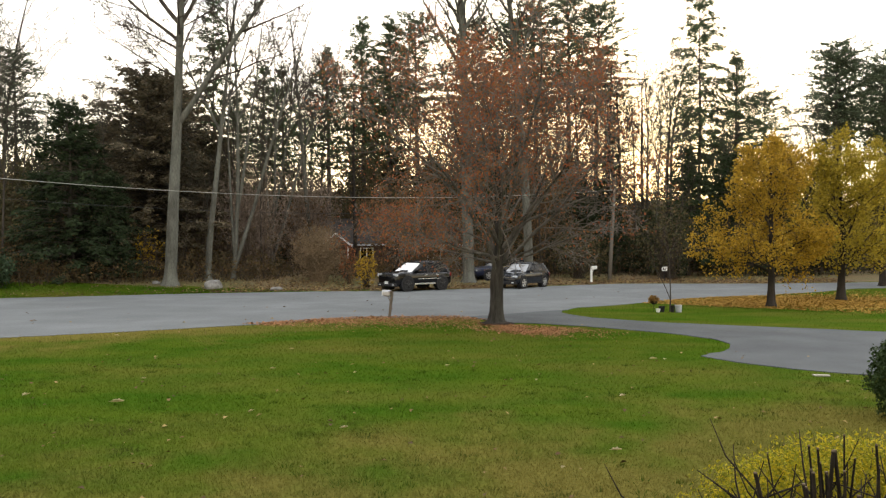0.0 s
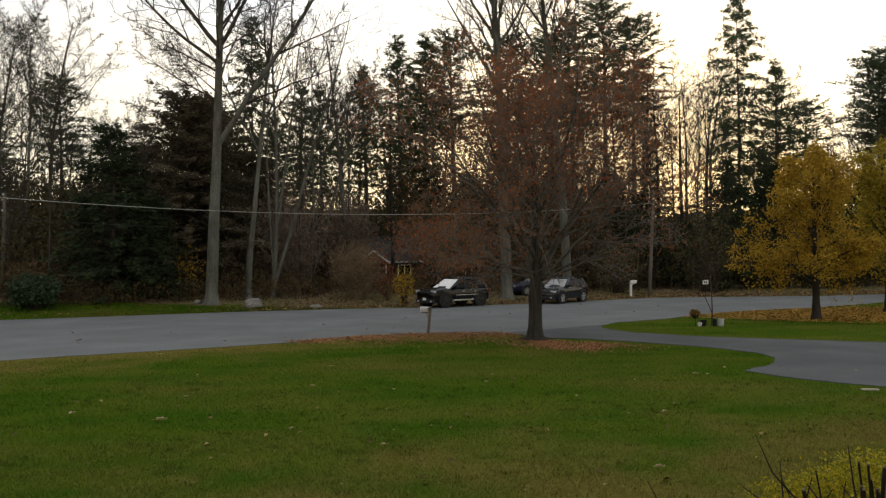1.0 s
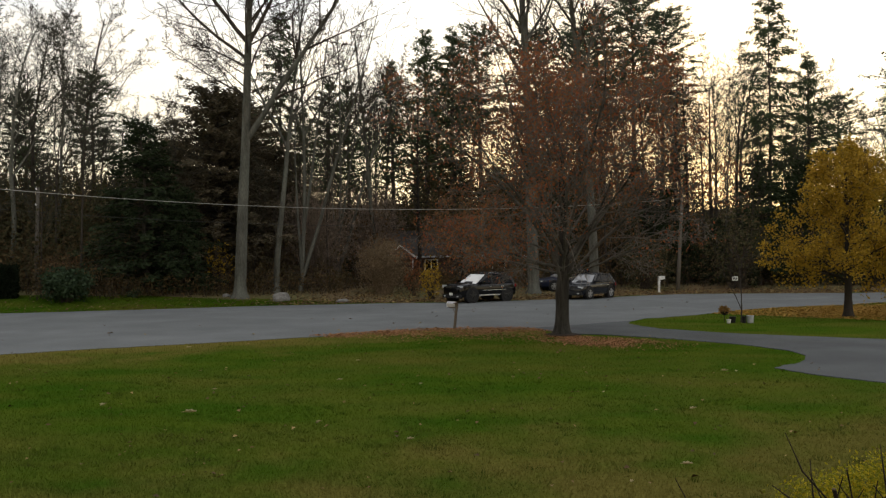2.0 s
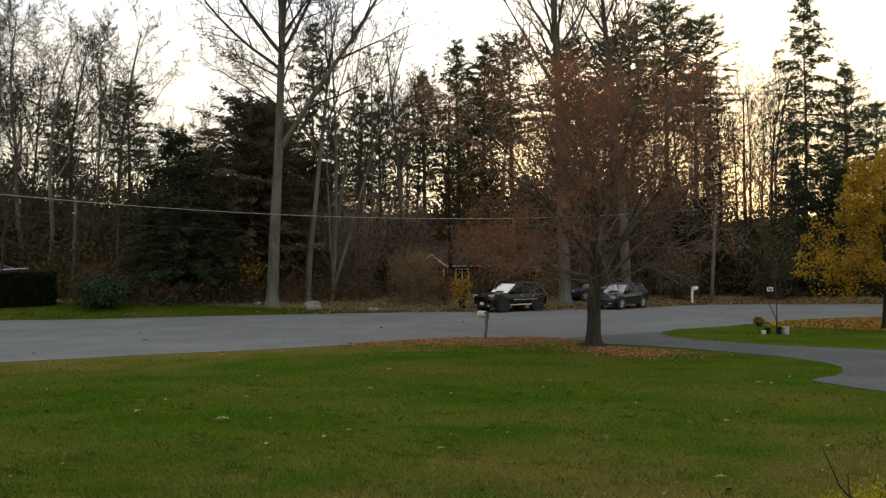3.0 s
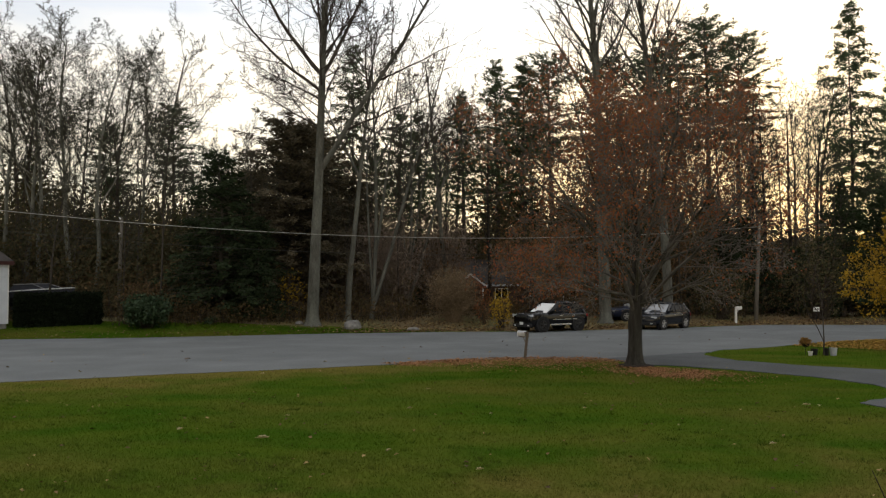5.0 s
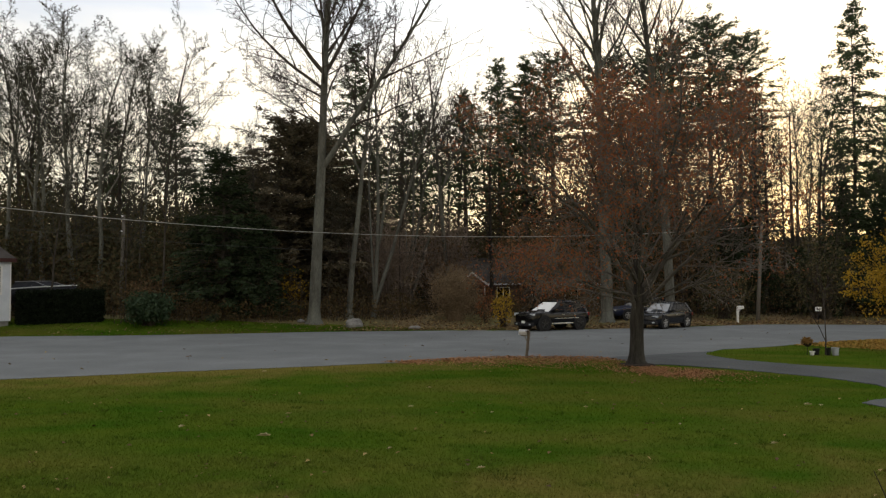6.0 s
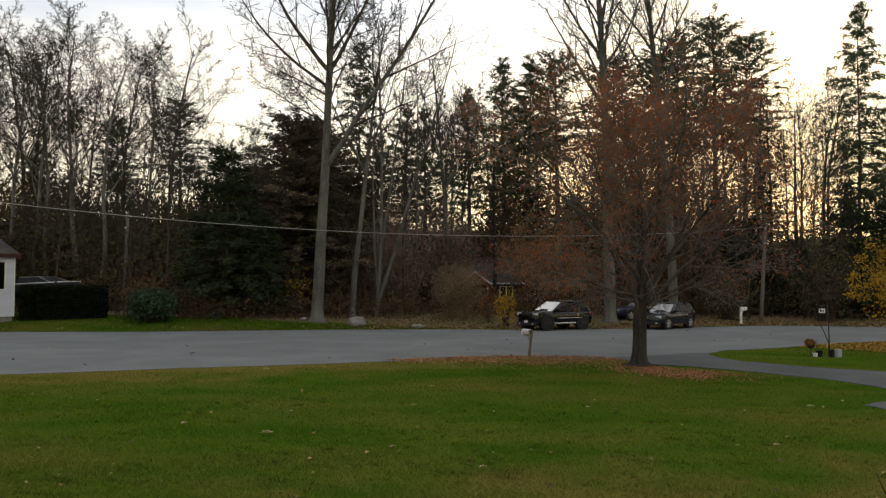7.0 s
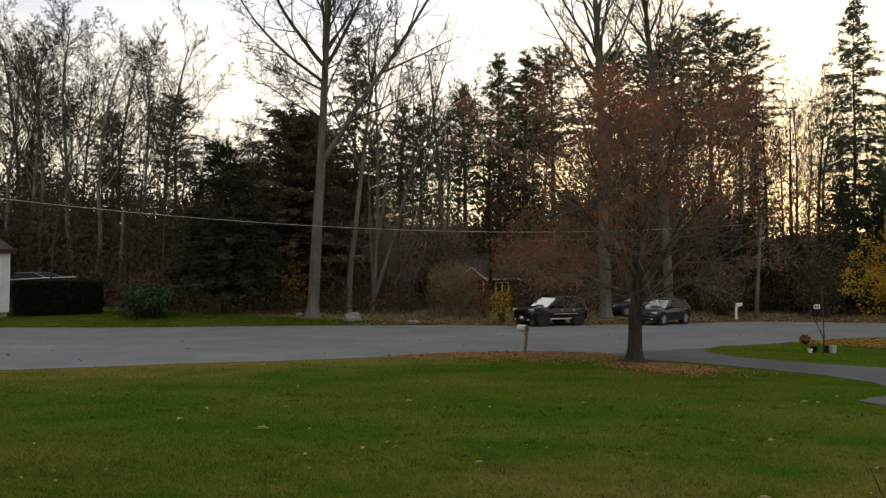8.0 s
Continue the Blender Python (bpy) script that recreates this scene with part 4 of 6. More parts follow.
def pane(bm, corners, thick=0.015):
    """A flat pane of four corners with a little thickness."""
    vs = [bm.verts.new(p) for p in corners]
    f = bm.faces.new(vs)
    f.normal_update()
    n = f.normal.copy()
    ext = bmesh.ops.extrude_face_region(bm, geom=[f])
    bmesh.ops.translate(bm, verts=[g for g in ext["geom"] if isinstance(g, bmesh.types.BMVert)], vec=n * thick)
    bmesh.ops.recalc_face_normals(bm, faces=bm.faces[:])
    return bm


def build_car(name, L, W, H, wheelbase, wheel_r, paint, x, y, turn, label, bonnet=0.27, roof_from=0.44, roof_to=0.93, rails=False, plate=True, nose_h=0.575, rim_mat=None, sill=0.28, screen=None):
    """Faces its own +x. bonnet, roof_from, roof_to: shares of the length from the nose."""
    root = empty(name, x, y, ground_z(x, y) + 0.007, turn)
    w, nose, tail = W / 2, L / 2, -L / 2
    at = lambda f: nose - f * L
    belt, hood = H * 0.6, H * nose_h
    # Lower body.
    rings = [shell_ring(nose - 0.02, w * 0.80, 0.34, hood - 0.22, hood - 0.18), shell_ring(nose - 0.10, w * 0.90, 0.26, hood - 0.10, hood - 0.06),
             shell_ring(nose - 0.35, w * 0.97, sill, hood - 0.05, hood + 0.0), shell_ring(at(bonnet * 0.6), w, sill, hood - 0.01, hood + 0.05),
             shell_ring(at(bonnet), w, sill, belt, belt + 0.06), shell_ring(at(0.5), w, sill, belt + 0.01, belt + 0.06), shell_ring(at(0.8), w, sill + 0.02, belt + 0.02, belt + 0.06),
             shell_ring(tail + 0.30, w * 0.98, sill + 0.04, belt + 0.01, belt + 0.05), shell_ring(tail + 0.06, w * 0.93, 0.34, belt - 0.02, belt + 0.02), shell_ring(tail, w * 0.86, 0.42, belt - 0.10, belt - 0.06)]
    body = part("body", loft(bmesh.new(), rings), paint, root, smooth=True)
    mod = body.modifiers.new("round", "BEVEL")
    mod.width, mod.segments, mod.limit_method, mod.angle_limit = 0.03, 2, "ANGLE", radians(35)
    # Cabin: dark inner block, painted roof and pillars, panes.
    roof_w, cab_w = w * 0.74, w * 0.925
    x_a, x_b, x_c, x_d = at(bonnet + 0.01), at(roof_from), at(roof_to), tail + 0.06
    zr = H - 0.06
    # Stations along the cabin: place, share of its height, fullness of its sides.
    x_m, x_e = (x_c + x_d) / 2, x_d - 0.01
    rings = []
    for px, g, k in ((x_a + 0.06, 0.03, 0.9), ((x_a + x_b) / 2, 0.52, 0.94), (x_b, 0.93, 0.965), (x_b - 0.35, 1.0, 0.975), (at(0.7), 1.0, 0.975), (x_c, 0.93, 0.965), (x_m, 0.62, 0.95), (x_e, 0.04, 0.9)):
        zt = belt + (zr - 0.02 - belt) * g
        wt = (cab_w + (roof_w - cab_w) * g) * k
        half = [(cab_w * k, belt - 0.02), ((cab_w * k + wt) / 2, (belt + zt) / 2), (wt, zt - 0.05 * g), (wt * 0.86, zt - 0.005), (wt * 0.4, zt + 0.01)]
        rings.append([(px, py, pz) for py, pz in half] + [(px, -py, pz) for py, pz in half[::-1]])
    part("cabin", loft(bmesh.new(), rings), paint, root, smooth=True)
    bm = bmesh.new()
    loft(bm, [[(x_b + 0.05, roof_w * s, zr - 0.05 + dz), (x_b - 0.5, roof_w * s, zr + 0.03 + dz), (at(0.7), roof_w * s, zr + 0.035 + dz), (x_c - 0.02, roof_w * s, zr - 0.02 + dz), (x_c - 0.10, roof_w * s, zr - 0.06 + dz), (at(0.7), roof_w * s, zr - 0.05 + dz)] for s, dz in ((1.03, -0.03), (0.85, 0.015), (0.4, 0.03), (-0.4, 0.03), (-0.85, 0.015), (-1.03, -0.03))])
    part("roof", bm, paint, root, smooth=True)
    for s in (1, -1):
        lerp = lambda px, pz: (px, s * (cab_w + (roof_w - cab_w) * (pz - belt) / (zr - belt) + 0.012), pz)
        cuts = [(x_a - 0.25, x_b - 0.18), (at(0.555), at(0.555)), (at(0.765), at(0.765)), (x_d + 0.32, x_c + 0.05)]
        for (b0, t0), (b1, t1) in zip(cuts, cuts[1:]):
            bm = bmesh.new()
            pane(bm, [lerp(b0 - 0.05, belt + 0.07), lerp(b1 + 0.05, belt + 0.07), lerp(t1 + 0.05, zr - 0.09), lerp(t0 - 0.05, zr - 0.09)], 0.01)
            part("side_window", bm, M_glass, root)
        for i, (b0, t0) in enumerate([(x_a - 0.06, x_b - 0.02), (at(0.555), at(0.555)), (at(0.765), at(0.765)), (x_d + 0.14, x_c - 0.05)]):
            wd = 0.06 if i in (1, 2) else 0.1
            bm = bmesh.new()
            a, b = lerp(b0, belt), lerp(t0, zr - 0.02)
            loft(bm, [[(p[0] - wd, p[1] - s * 0.03, p[2]), (p[0] + wd, p[1] - s * 0.03, p[2]), (p[0] + wd, p[1] + s * 0.008, p[2]), (p[0] - wd, p[1] + s * 0.008, p[2])] for p in (a, b)])
            part("pillar", bm, paint if i in (0, 3) else M_trim, root)
        bm = bmesh.new()
        if rails:
            box(bm, at(0.79), at(0.36), s * (w * 0.98), s * (w + 0.02), 0.70, 0.735, 0.008)
        else:
            box(bm, x_d + 0.5, x_a - 0.3, s * (w * 0.965), s * (w * 0.965 + 0.02), belt + 0.0, belt + 0.045)
        part("door_trim" if rails else "belt_trim", bm, M_chrome, root)
        bm = bmesh.new()
        box(bm, -wheelbase / 2 + wheel_r + 0.12, wheelbase / 2 - wheel_r - 0.12, s * (w * 0.95), s * (w * 0.985), sill + 0.02, sill + 0.1, 0.015)
        part("sill_trim", bm, M_chrome if rails else M_trim, root)
        for hx in (at(0.53), at(0.74)):
            bm = bmesh.new()
            box(bm, hx, hx + 0.2, s * (w * 0.985), s * (w * 1.0 + 0.02), belt - 0.14, belt - 0.105, 0.01)
            part("door_handle", bm, M_chrome, root)
        bm = bmesh.new()
        box(bm, x_a - 0.42, x_a - 0.22, s * (w * 0.97), s * (w * 0.97 + 0.22), belt + 0.05, belt + 0.2, 0.03)
        part("wing_mirror", bm, paint, root)
        bm = bmesh.new()
        box(bm, nose - 0.26, nose - 0.035, s * w * 0.52, s * w * 0.90, hood - 0.24, hood - 0.12, 0.03)
        part("headlight", bm, M_lamp, root)
        bm = bmesh.new()
        box(bm, tail + 0.0, tail + 0.22, s * w * 0.62, s * w * 0.935, belt - 0.22, belt - 0.03, 0.03)
        part("tail_light", bm, M_tail, root)
        if rails:
            bm = bmesh.new()
            cyl(bm, (x_b - 0.35, s * roof_w * 0.88, zr + 0.075), (x_c + 0.15, s * roof_w * 0.88, zr + 0.06), 0.018, sides=8)
            for px in (x_b - 0.35, x_c + 0.15):
                cyl(bm, (px, s * roof_w * 0.88, zr - 0.02), (px, s * roof_w * 0.88, zr + 0.075), 0.018, sides=8)
            part("roof_rail", bm, M_trim, root)
        for wx in (wheelbase / 2, -wheelbase / 2):
            bm = bmesh.new()
            cyl(bm, (wx, s * (w - 0.28), wheel_r + 0.03), (wx, s * (w + 0.006), wheel_r + 0.03), wheel_r + 0.075, sides=28)
            part("wheel_arch", bm, M_trim, root)
            bm = bmesh.new()
            cyl(bm, (wx, s * (w - 0.22), wheel_r), (wx, s * (w + 0.012), wheel_r), wheel_r, sides=28)
            bmesh.ops.bevel(bm, geom=[e for e in bm.edges if len(e.link_faces) == 2 and max(len(f.verts) for f in e.link_faces) > 4], offset=0.025, segments=2, affect="EDGES")
            tyre = part("tyre", bm, M_rubber, root)
            bm = bmesh.new()
            rr = wheel_r * 0.68
            cyl(bm, (wx, s * (w - 0.05), wheel_r), (wx, s * (w + 0.016), wheel_r), rr * 0.22, sides=12)
            for k in range(5):
                a = k * 2 * math.pi / 5 + 0.3
                cyl(bm, (wx, s * (w + 0.012), wheel_r), (wx + rr * math.cos(a), s * (w + 0.012), wheel_r + rr * math.sin(a)), 0.05, 0.035, sides=6)
            bmesh.ops.create_circle(bm, segments=1 + 27, radius=rr)
            ring = [v for v in bm.verts if not v.link_faces]
            for v in ring:
                v.co = Vector((wx + v.co.x, s * (w + 0.014), wheel_r + v.co.y))
            res = bmesh.ops.extrude_edge_only(bm, edges=[e for e in bm.edges if not e.link_faces])
            for v in [g for g in res["geom"] if isinstance(g, bmesh.types.BMVert)]:
                v.co = Vector((wx, v.co.y, wheel_r)) + (v.co - Vector((wx, v.co.y, wheel_r))) * 0.86
            rim = part("rim", bm, rim_mat or M_alloy, root, "five-spoke alloy rim")
            rim.parent = tyre
    # Windscreen, rear screen, front end.
    bm = bmesh.new()
    pane(bm, [(x_a - 0.02, cab_w * 0.88, belt + 0.05), (x_a - 0.02, -cab_w * 0.88, belt + 0.05), (x_b + 0.02, -roof_w * 0.9, zr - 0.06), (x_b + 0.02, roof_w * 0.9, zr - 0.06)][::-1], 0.02)
    part("windscreen", bm, screen or M_screen_glare, root)
    bm = bmesh.new()
    pane(bm, [(x_d - 0.01, cab_w * 0.84, belt + 0.06), (x_d - 0.01, -cab_w * 0.84, belt + 0.06), (x_c - 0.06, -roof_w * 0.88, zr - 0.1), (x_c - 0.06, roof_w * 0.88, zr - 0.1)], 0.02)
    part("rear_window", bm, M_glass, root)
    bm = bmesh.new()
    box(bm, nose - 0.1, nose + 0.005, -w * 0.5, w * 0.5, hood - 0.27, hood - 0.13, 0.02)
    grille = part("grille", bm, M_trim, root)
    for k in range(3):
        bm = bmesh.new()
        box(bm, nose - 0.02, nose + 0.012, -w * 0.47, w * 0.47, hood - 0.25 + k * 0.045, hood - 0.238 + k * 0.045)
        part("grille_bar", bm, M_chrome, grille)
    bm = bmesh.new()
    box(bm, nose - 0.14, nose + 0.03, -w * 0.86, w * 0.86, 0.30, 0.50, 0.04)
    part("bumper", bm, M_trim, root)
    if plate:
        bm = bmesh.new()
        box(bm, nose + 0.02, nose + 0.045, -0.15, 0.15, 0.44, 0.59, 0.008)
        part("number_plate", bm, M_white, root, "plain white plate")
    for s in (1, -1):
        bm = bmesh.new()
        box(bm, nose - 0.03, nose + 0.04, s * w * 0.62 - 0.08, s * w * 0.62 + 0.08, 0.36, 0.43, 0.015)
        part("fog_light", bm, M_lamp, root)
    return tagged(root, label, "car", "parked cars")


build_car("sport_utility_car", 4.4, 1.94, 1.76, 2.76, 0.41, M_black, -1.7, 51.52, 223, "black sport utility car with pale windscreen parked at the roadside", rails=True, roof_from=0.48, roof_to=0.86, nose_h=0.645, sill=0.36, rim_mat=M_rim_dark)
build_car("compact_utility_car", 4.2, 1.8, 1.62, 2.6, 0.36, M_navy, 5.09, 54.6, 234, "dark blue compact utility car parked at the roadside", bonnet=0.29, roof_from=0.47, roof_to=0.83, plate=False, screen=M_screen_weak_glare)
build_car("family_car", 4.7, 1.82, 1.52, 2.75, 0.33, M_teal, 4.2, 61.0, 200, "deep blue car parked under trees behind the others", bonnet=0.28, roof_from=0.46, roof_to=0.8)


# ---- roadside things ----
def build_mailbox(x, y, turn, lean, label, post_mat, box_mat, height=1.02, thick=0.055):
    root = empty("mailbox", x, y, ground_z(x, y), turn)
    bm = bmesh.new()
    loft(bm, [[(sx * thick + lean * z, sy * thick, z) for sx, sy in ((-1, -1), (1, -1), (1, 1), (-1, 1))] for z in (-0.2, height * 0.5, height)])
    part("post", bm, post_mat, root)
    top = lean * height
    bm = bmesh.new()
    box(bm, top - 0.36, top + 0.02, -0.05, 0.05, height - 0.21, height - 0.172, 0.006)
    cyl(bm, (top * 0.6, 0, height - 0.5), (top - 0.2, 0, height - 0.2), 0.018, sides=6)
    part("bracket", bm, post_mat, root)
    bm = bmesh.new()
    prof = [(-0.085, 0), (0.085, 0), (0.085, 0.12)] + [(0.085 * math.cos(a), 0.12 + 0.085 * math.sin(a)) for a in np.linspace(0.4, math.pi - 0.4, 6)] + [(-0.085, 0.12)]
    loft(bm, [[(px, yy, height - 0.17 + zz) for yy, zz in prof] for px in (top - 0.40, top - 0.05)])
    case = part("case", bm, box_mat, root)
    bm = bmesh.new()
    loft(bm, [[(px, yy * 1.06, height - 0.175 + zz * 1.05) for yy, zz in prof] for px in (top - 0.425, top - 0.395)])
    part("door", bm, M_white, case, "pale metal door")
    bm = bmesh.new()
    box(bm, top - 0.1, top + 0.04, -0.1, -0.088, height - 0.04, height - 0.01)
    part("flag", bm, M_fascia, case, "small dull red flag")
    return tagged(root, label, "mailbox", "mailboxes")


build_mailbox(-2.05, 32.5, -32, 0.13, "grey mailbox with pale door on a leaning wooden post", M_wood, M_alloy, 1.02, 0.038)
build_mailbox(10.6, 60.8, 200, 0.0, "white mailbox on a white post across the road", M_white, M_white, 1.12, 0.06)


def build_pole(x, y, height, lean, label, turn=0):
    root = empty("utility_pole", x, y, ground_z(x, y), turn)
    bm = bmesh.new()
    loft(bm, [[(0.15 * (1 - 0.35 * f) * math.cos(a) + lean * f * height, 0.15 * (1 - 0.35 * f) * math.sin(a), -0.3 + f * (height + 0.3)) for a in np.linspace(0, 2 * math.pi, 11)[:-1]] for f in (0, 0.33, 0.66, 1)])
    part("pole", bm, M_pole, root, smooth=True)
    for k, dz in enumerate((0.12, 1.15)):
        bm = bmesh.new()
        px = lean * (height - dz)
        cyl(bm, (px, -0.26, height - dz), (px, 0.0, height - dz), 0.02, sides=8)
        cyl(bm, (px, -0.25, height - dz - 0.05), (px, -0.25, height - dz + 0.07), 0.045, 0.03, sides=10)
        part("insulator", bm, M_white, root)
    return tagged(root, label, "utility pole", "utility poles")


build_pole(-30.9, 53.7, 6.75, 0.03, "weathered grey pole standing in the wood edge")
build_pole(12.4, 63.4, 6.7, 0.055, "leaning weathered grey utility pole")
build_pole(-55, 28, 11.1, 0.0, "weathered grey utility pole in the wood edge")


def build_wire(a, b, sag, r, label, mat=None):
    crv = bpy.data.curves.new("overhead_wire", "CURVE")
    crv.dimensions, crv.bevel_depth, crv.bevel_resolution, crv.use_fill_caps = "3D", r, 1, True
    sp = crv.splines.new("POLY")
    n = 40
    sp.points.add(n)
    for i in range(n + 1):
        f = i / n
        p = Vector(a).lerp(Vector(b), f)
        sp.points[i].co = (p.x, p.y, p.z - sag * 4 * f * (1 - f), 1)
    crv.materials.append(mat or M_wire)
    return tagged(new("overhead_wire", crv), label, "cable", "overhead wires")


build_wire((-55, 27.75, 11.0), (12.8, 63.15, 6.8), 2.8, 0.019, "pale sagging overhead wire between utility poles")
build_wire((-55, 27.75, 9.9), (12.75, 63.15, 5.8), 2.8, 0.009, "thin dark overhead wire between utility poles", M_wire_dark)


def build_rock(name, x, y, sx, sy, sz, seed, label, mat=None):
    bm = bmesh.new()
    bmesh.ops.create_icosphere(bm, subdivisions=3, radius=1.0)
    for v in bm.verts:
        n = v.co.normalized()
        k = 1 + 0.22 * noise.noise(n * 1.3 + Vector((seed, 0, 0))) + 0.10 * noise.noise(n * 3.5 + Vector((0, seed, 0)))
        v.co = Vector((n.x * sx * k, n.y * sy * k, max(n.z, -0.4) * sz * k))
    ob = part(name, bm, mat or M_rock, None, smooth=False)
    ob.matrix_basis = pose(x, y, ground_z(x, y) + sz * 0.25, 0, 0, seed * 40)
    return tagged(ob, label, "rock")


build_rock("boulder", -13.7, 50.7, 0.62, 0.5, 0.42, 2, "pale grey granite boulder beside bare trees")
build_rock("boulder", -9.9, 50.6, 0.42, 0.3, 0.16, 5, "small flat grey boulder on the bank")
build_rock("boulder", -17.2, 51.0, 0.3, 0.25, 0.14, 7, "small pale stone at the foot of a tree")


# Bushes.
def bush(name, x, y, width, height, count, leaf, mat, label, seed, stems=30, stem_mat=None, fill=0.45, droop=0.3, category="bush"):
    """A rounded bush: stems from the ground and leaves thickest towards the outside."""
    root = empty(name, x, y, ground_z(x, y))
    r = np.random.RandomState(seed)
    n = count
    d = r.normal(0, 1, (n, 3))
    d /= np.linalg.norm(d, axis=1, keepdims=True)
    lump = np.array([noise.noise(Vector(tuple(q * 2.2)) + Vector((seed, 0, 0))) for q in d])
    rad = r.uniform(0, 1, n) ** fill * (1 + 0.35 * lump)
    c = d * rad[:, None] * np.array([width / 2, width / 2, height * 0.5]) + np.array([0, 0, height * 0.5])
    c[:, 2] = np.maximum(c[:, 2], 0.03)
    V, F = leaves_at(random.Random(seed), [(q,) for q in c], n, leaf, 0.03, droop)
    put("foliage", mesh_of("foliage", V, F), mat, root)
    sk = Skeleton()
    for k in range(stems):
        q = Vector(tuple(c[r.randint(n)]))
        p = Vector((r.normal(0, width * 0.06), r.normal(0, width * 0.06), -0.05))
        mid = p.lerp(q, 0.5) + Vector((0, 0, height * 0.08))
        sk.add([p, mid, q * 1.04], [0.018, 0.012, 0.005], 4)
    put("branchwork", sk.mesh("branchwork"), stem_mat or M_twig, root)
    return tagged(root, label, category)


bush("yellow_bush", -4.75, 52.6, 1.5, 2.5, 800, 0.12, M_yellow, "small bright yellow autumn bush by the road", 81)
bush("twiggy_bush", -8.1, 55.0, 3.5, 3.6, 9000, 0.10, M_twigbush, "dense tan-brown twiggy bush", 82, 500, M_twigbush)
bush("twiggy_bush", -10.2, 63.5, 6.0, 8.5, 7000, 0.13, M_haze, "tall grey-brown bare twiggy shrub", 97, 500, M_haze, 0.6)
bush("twiggy_bush", -13.0, 58.5, 6.5, 8.0, 6000, 0.13, M_haze, "tall grey-brown bare twiggy shrub", 99, 500, M_haze, 0.6)
bush("twiggy_bush", -16.6, 60.5, 6.0, 7.0, 5000, 0.13, M_haze, "tall grey-brown bare twiggy shrub", 100, 400, M_haze, 0.6)
bush("red_bush", -6.4, 56.6, 1.5, 2.4, 500, 0.14, M_red, "small red-leaved autumn bush", 98, 14)
bush("rhododendron_bush", -25.2, 46.9, 2.9, 2.0, 3200, 0.2, M_rhodo, "rounded blue-green rhododendron bush on the bank", 83, 60)
bush("yellow_bush", -18.6, 53.6, 2.0, 3.2, 420, 0.16, M_yellow, "sparse yellow-leaved sapling under dark trees", 84, 50)
bush("yellow_bush", -6.0, 54.0, 0.8, 1.4, 260, 0.12, M_orange, "small orange autumn bush", 85, 12)
bush("red_bush", -34.5, 58.0, 6, 3.0, 3500, 0.15, M_orange, "russet-leaved undergrowth bush under bare trees", 86, 80)
bush("red_bush", -24.0, 58.0, 4, 3.0, 1800, 0.15, M_orange, "russet-leaved undergrowth bush under bare trees", 87, 60)
bush("red_bush", -27.6, 51.5, 3.5, 2.6, 1500, 0.14, M_orange, "russet-leaved undergrowth bush under bare trees", 96, 40)
bush("red_bush", -3.0, 60.0, 6.5, 7.5, 4200, 0.2, M_orange, "russet-leaved young oak in the wood edge", 88, 120)
bush("twiggy_bush", 10.2, 64.0, 4.5, 4.0, 2200, 0.17, M_far, "dull olive-brown bush in the wood edge", 89, 80)
bush("red_bush", -10.5, 63.0, 5, 6.0, 1700, 0.2, M_orange, "russet-leaved young oak in the wood edge", 90, 100)
bush("twiggy_bush", 17.0, 64.5, 5, 6.5, 2300, 0.2, M_far, "dull olive-brown young oak in the wood edge", 91, 100)
bush("red_bush", 7.4, 67.5, 6, 8.5, 3000, 0.2, M_orange, "russet-leaved young oak in the wood edge", 92, 100)


def build_hedge(x0, y0, x1, y1, depth, height, label):
    L = math.hypot(x1 - x0, y1 - y0)
    root = empty("clipped_hedge", x0, y0, ground_z(x0, y0) - 0.05, math.degrees(math.atan2(y1 - y0, x1 - x0)))
    bm = bmesh.new()
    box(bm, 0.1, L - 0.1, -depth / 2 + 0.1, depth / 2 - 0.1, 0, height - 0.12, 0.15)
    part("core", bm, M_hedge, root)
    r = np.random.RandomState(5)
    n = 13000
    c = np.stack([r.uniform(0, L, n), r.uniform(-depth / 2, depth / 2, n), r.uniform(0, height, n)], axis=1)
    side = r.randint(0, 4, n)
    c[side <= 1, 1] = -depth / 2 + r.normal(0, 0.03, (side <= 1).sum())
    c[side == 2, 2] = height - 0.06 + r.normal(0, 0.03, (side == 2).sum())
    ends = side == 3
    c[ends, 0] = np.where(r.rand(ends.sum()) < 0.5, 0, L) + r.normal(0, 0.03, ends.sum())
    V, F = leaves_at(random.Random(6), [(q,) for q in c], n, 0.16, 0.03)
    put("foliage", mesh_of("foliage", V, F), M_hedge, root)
    return tagged(root, label, "hedge")


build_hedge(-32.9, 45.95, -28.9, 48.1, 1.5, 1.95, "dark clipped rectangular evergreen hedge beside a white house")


# ---- white house at the left ----
def hip_roof(bm, hx, hy, z0, rise, inset, over):
    a = [(-hx - over, -hy - over, z0), (hx + over, -hy - over, z0), (hx + over, hy + over, z0), (-hx - over, hy + over, z0)]
    low = [bm.verts.new((x, y, z - 0.16)) for x, y, z in a]
    eave = [bm.verts.new(p) for p in a]
    ridge = [bm.verts.new((-hx + inset, 0, z0 + rise)), bm.verts.new((hx - inset, 0, z0 + rise))]
    bm.faces.new((eave[0], eave[1], ridge[1], ridge[0]))
    bm.faces.new((eave[2], eave[3], ridge[0], ridge[1]))
    bm.faces.new((eave[1], eave[2], ridge[1]))
    bm.faces.new((eave[3], eave[0], ridge[0]))
    for i in range(4):
        bm.faces.new((low[i], low[(i + 1) % 4], eave[(i + 1) % 4], eave[i]))
    bm.faces.new(low[::-1])
    bmesh.ops.recalc_face_normals(bm, faces=bm.faces[:])


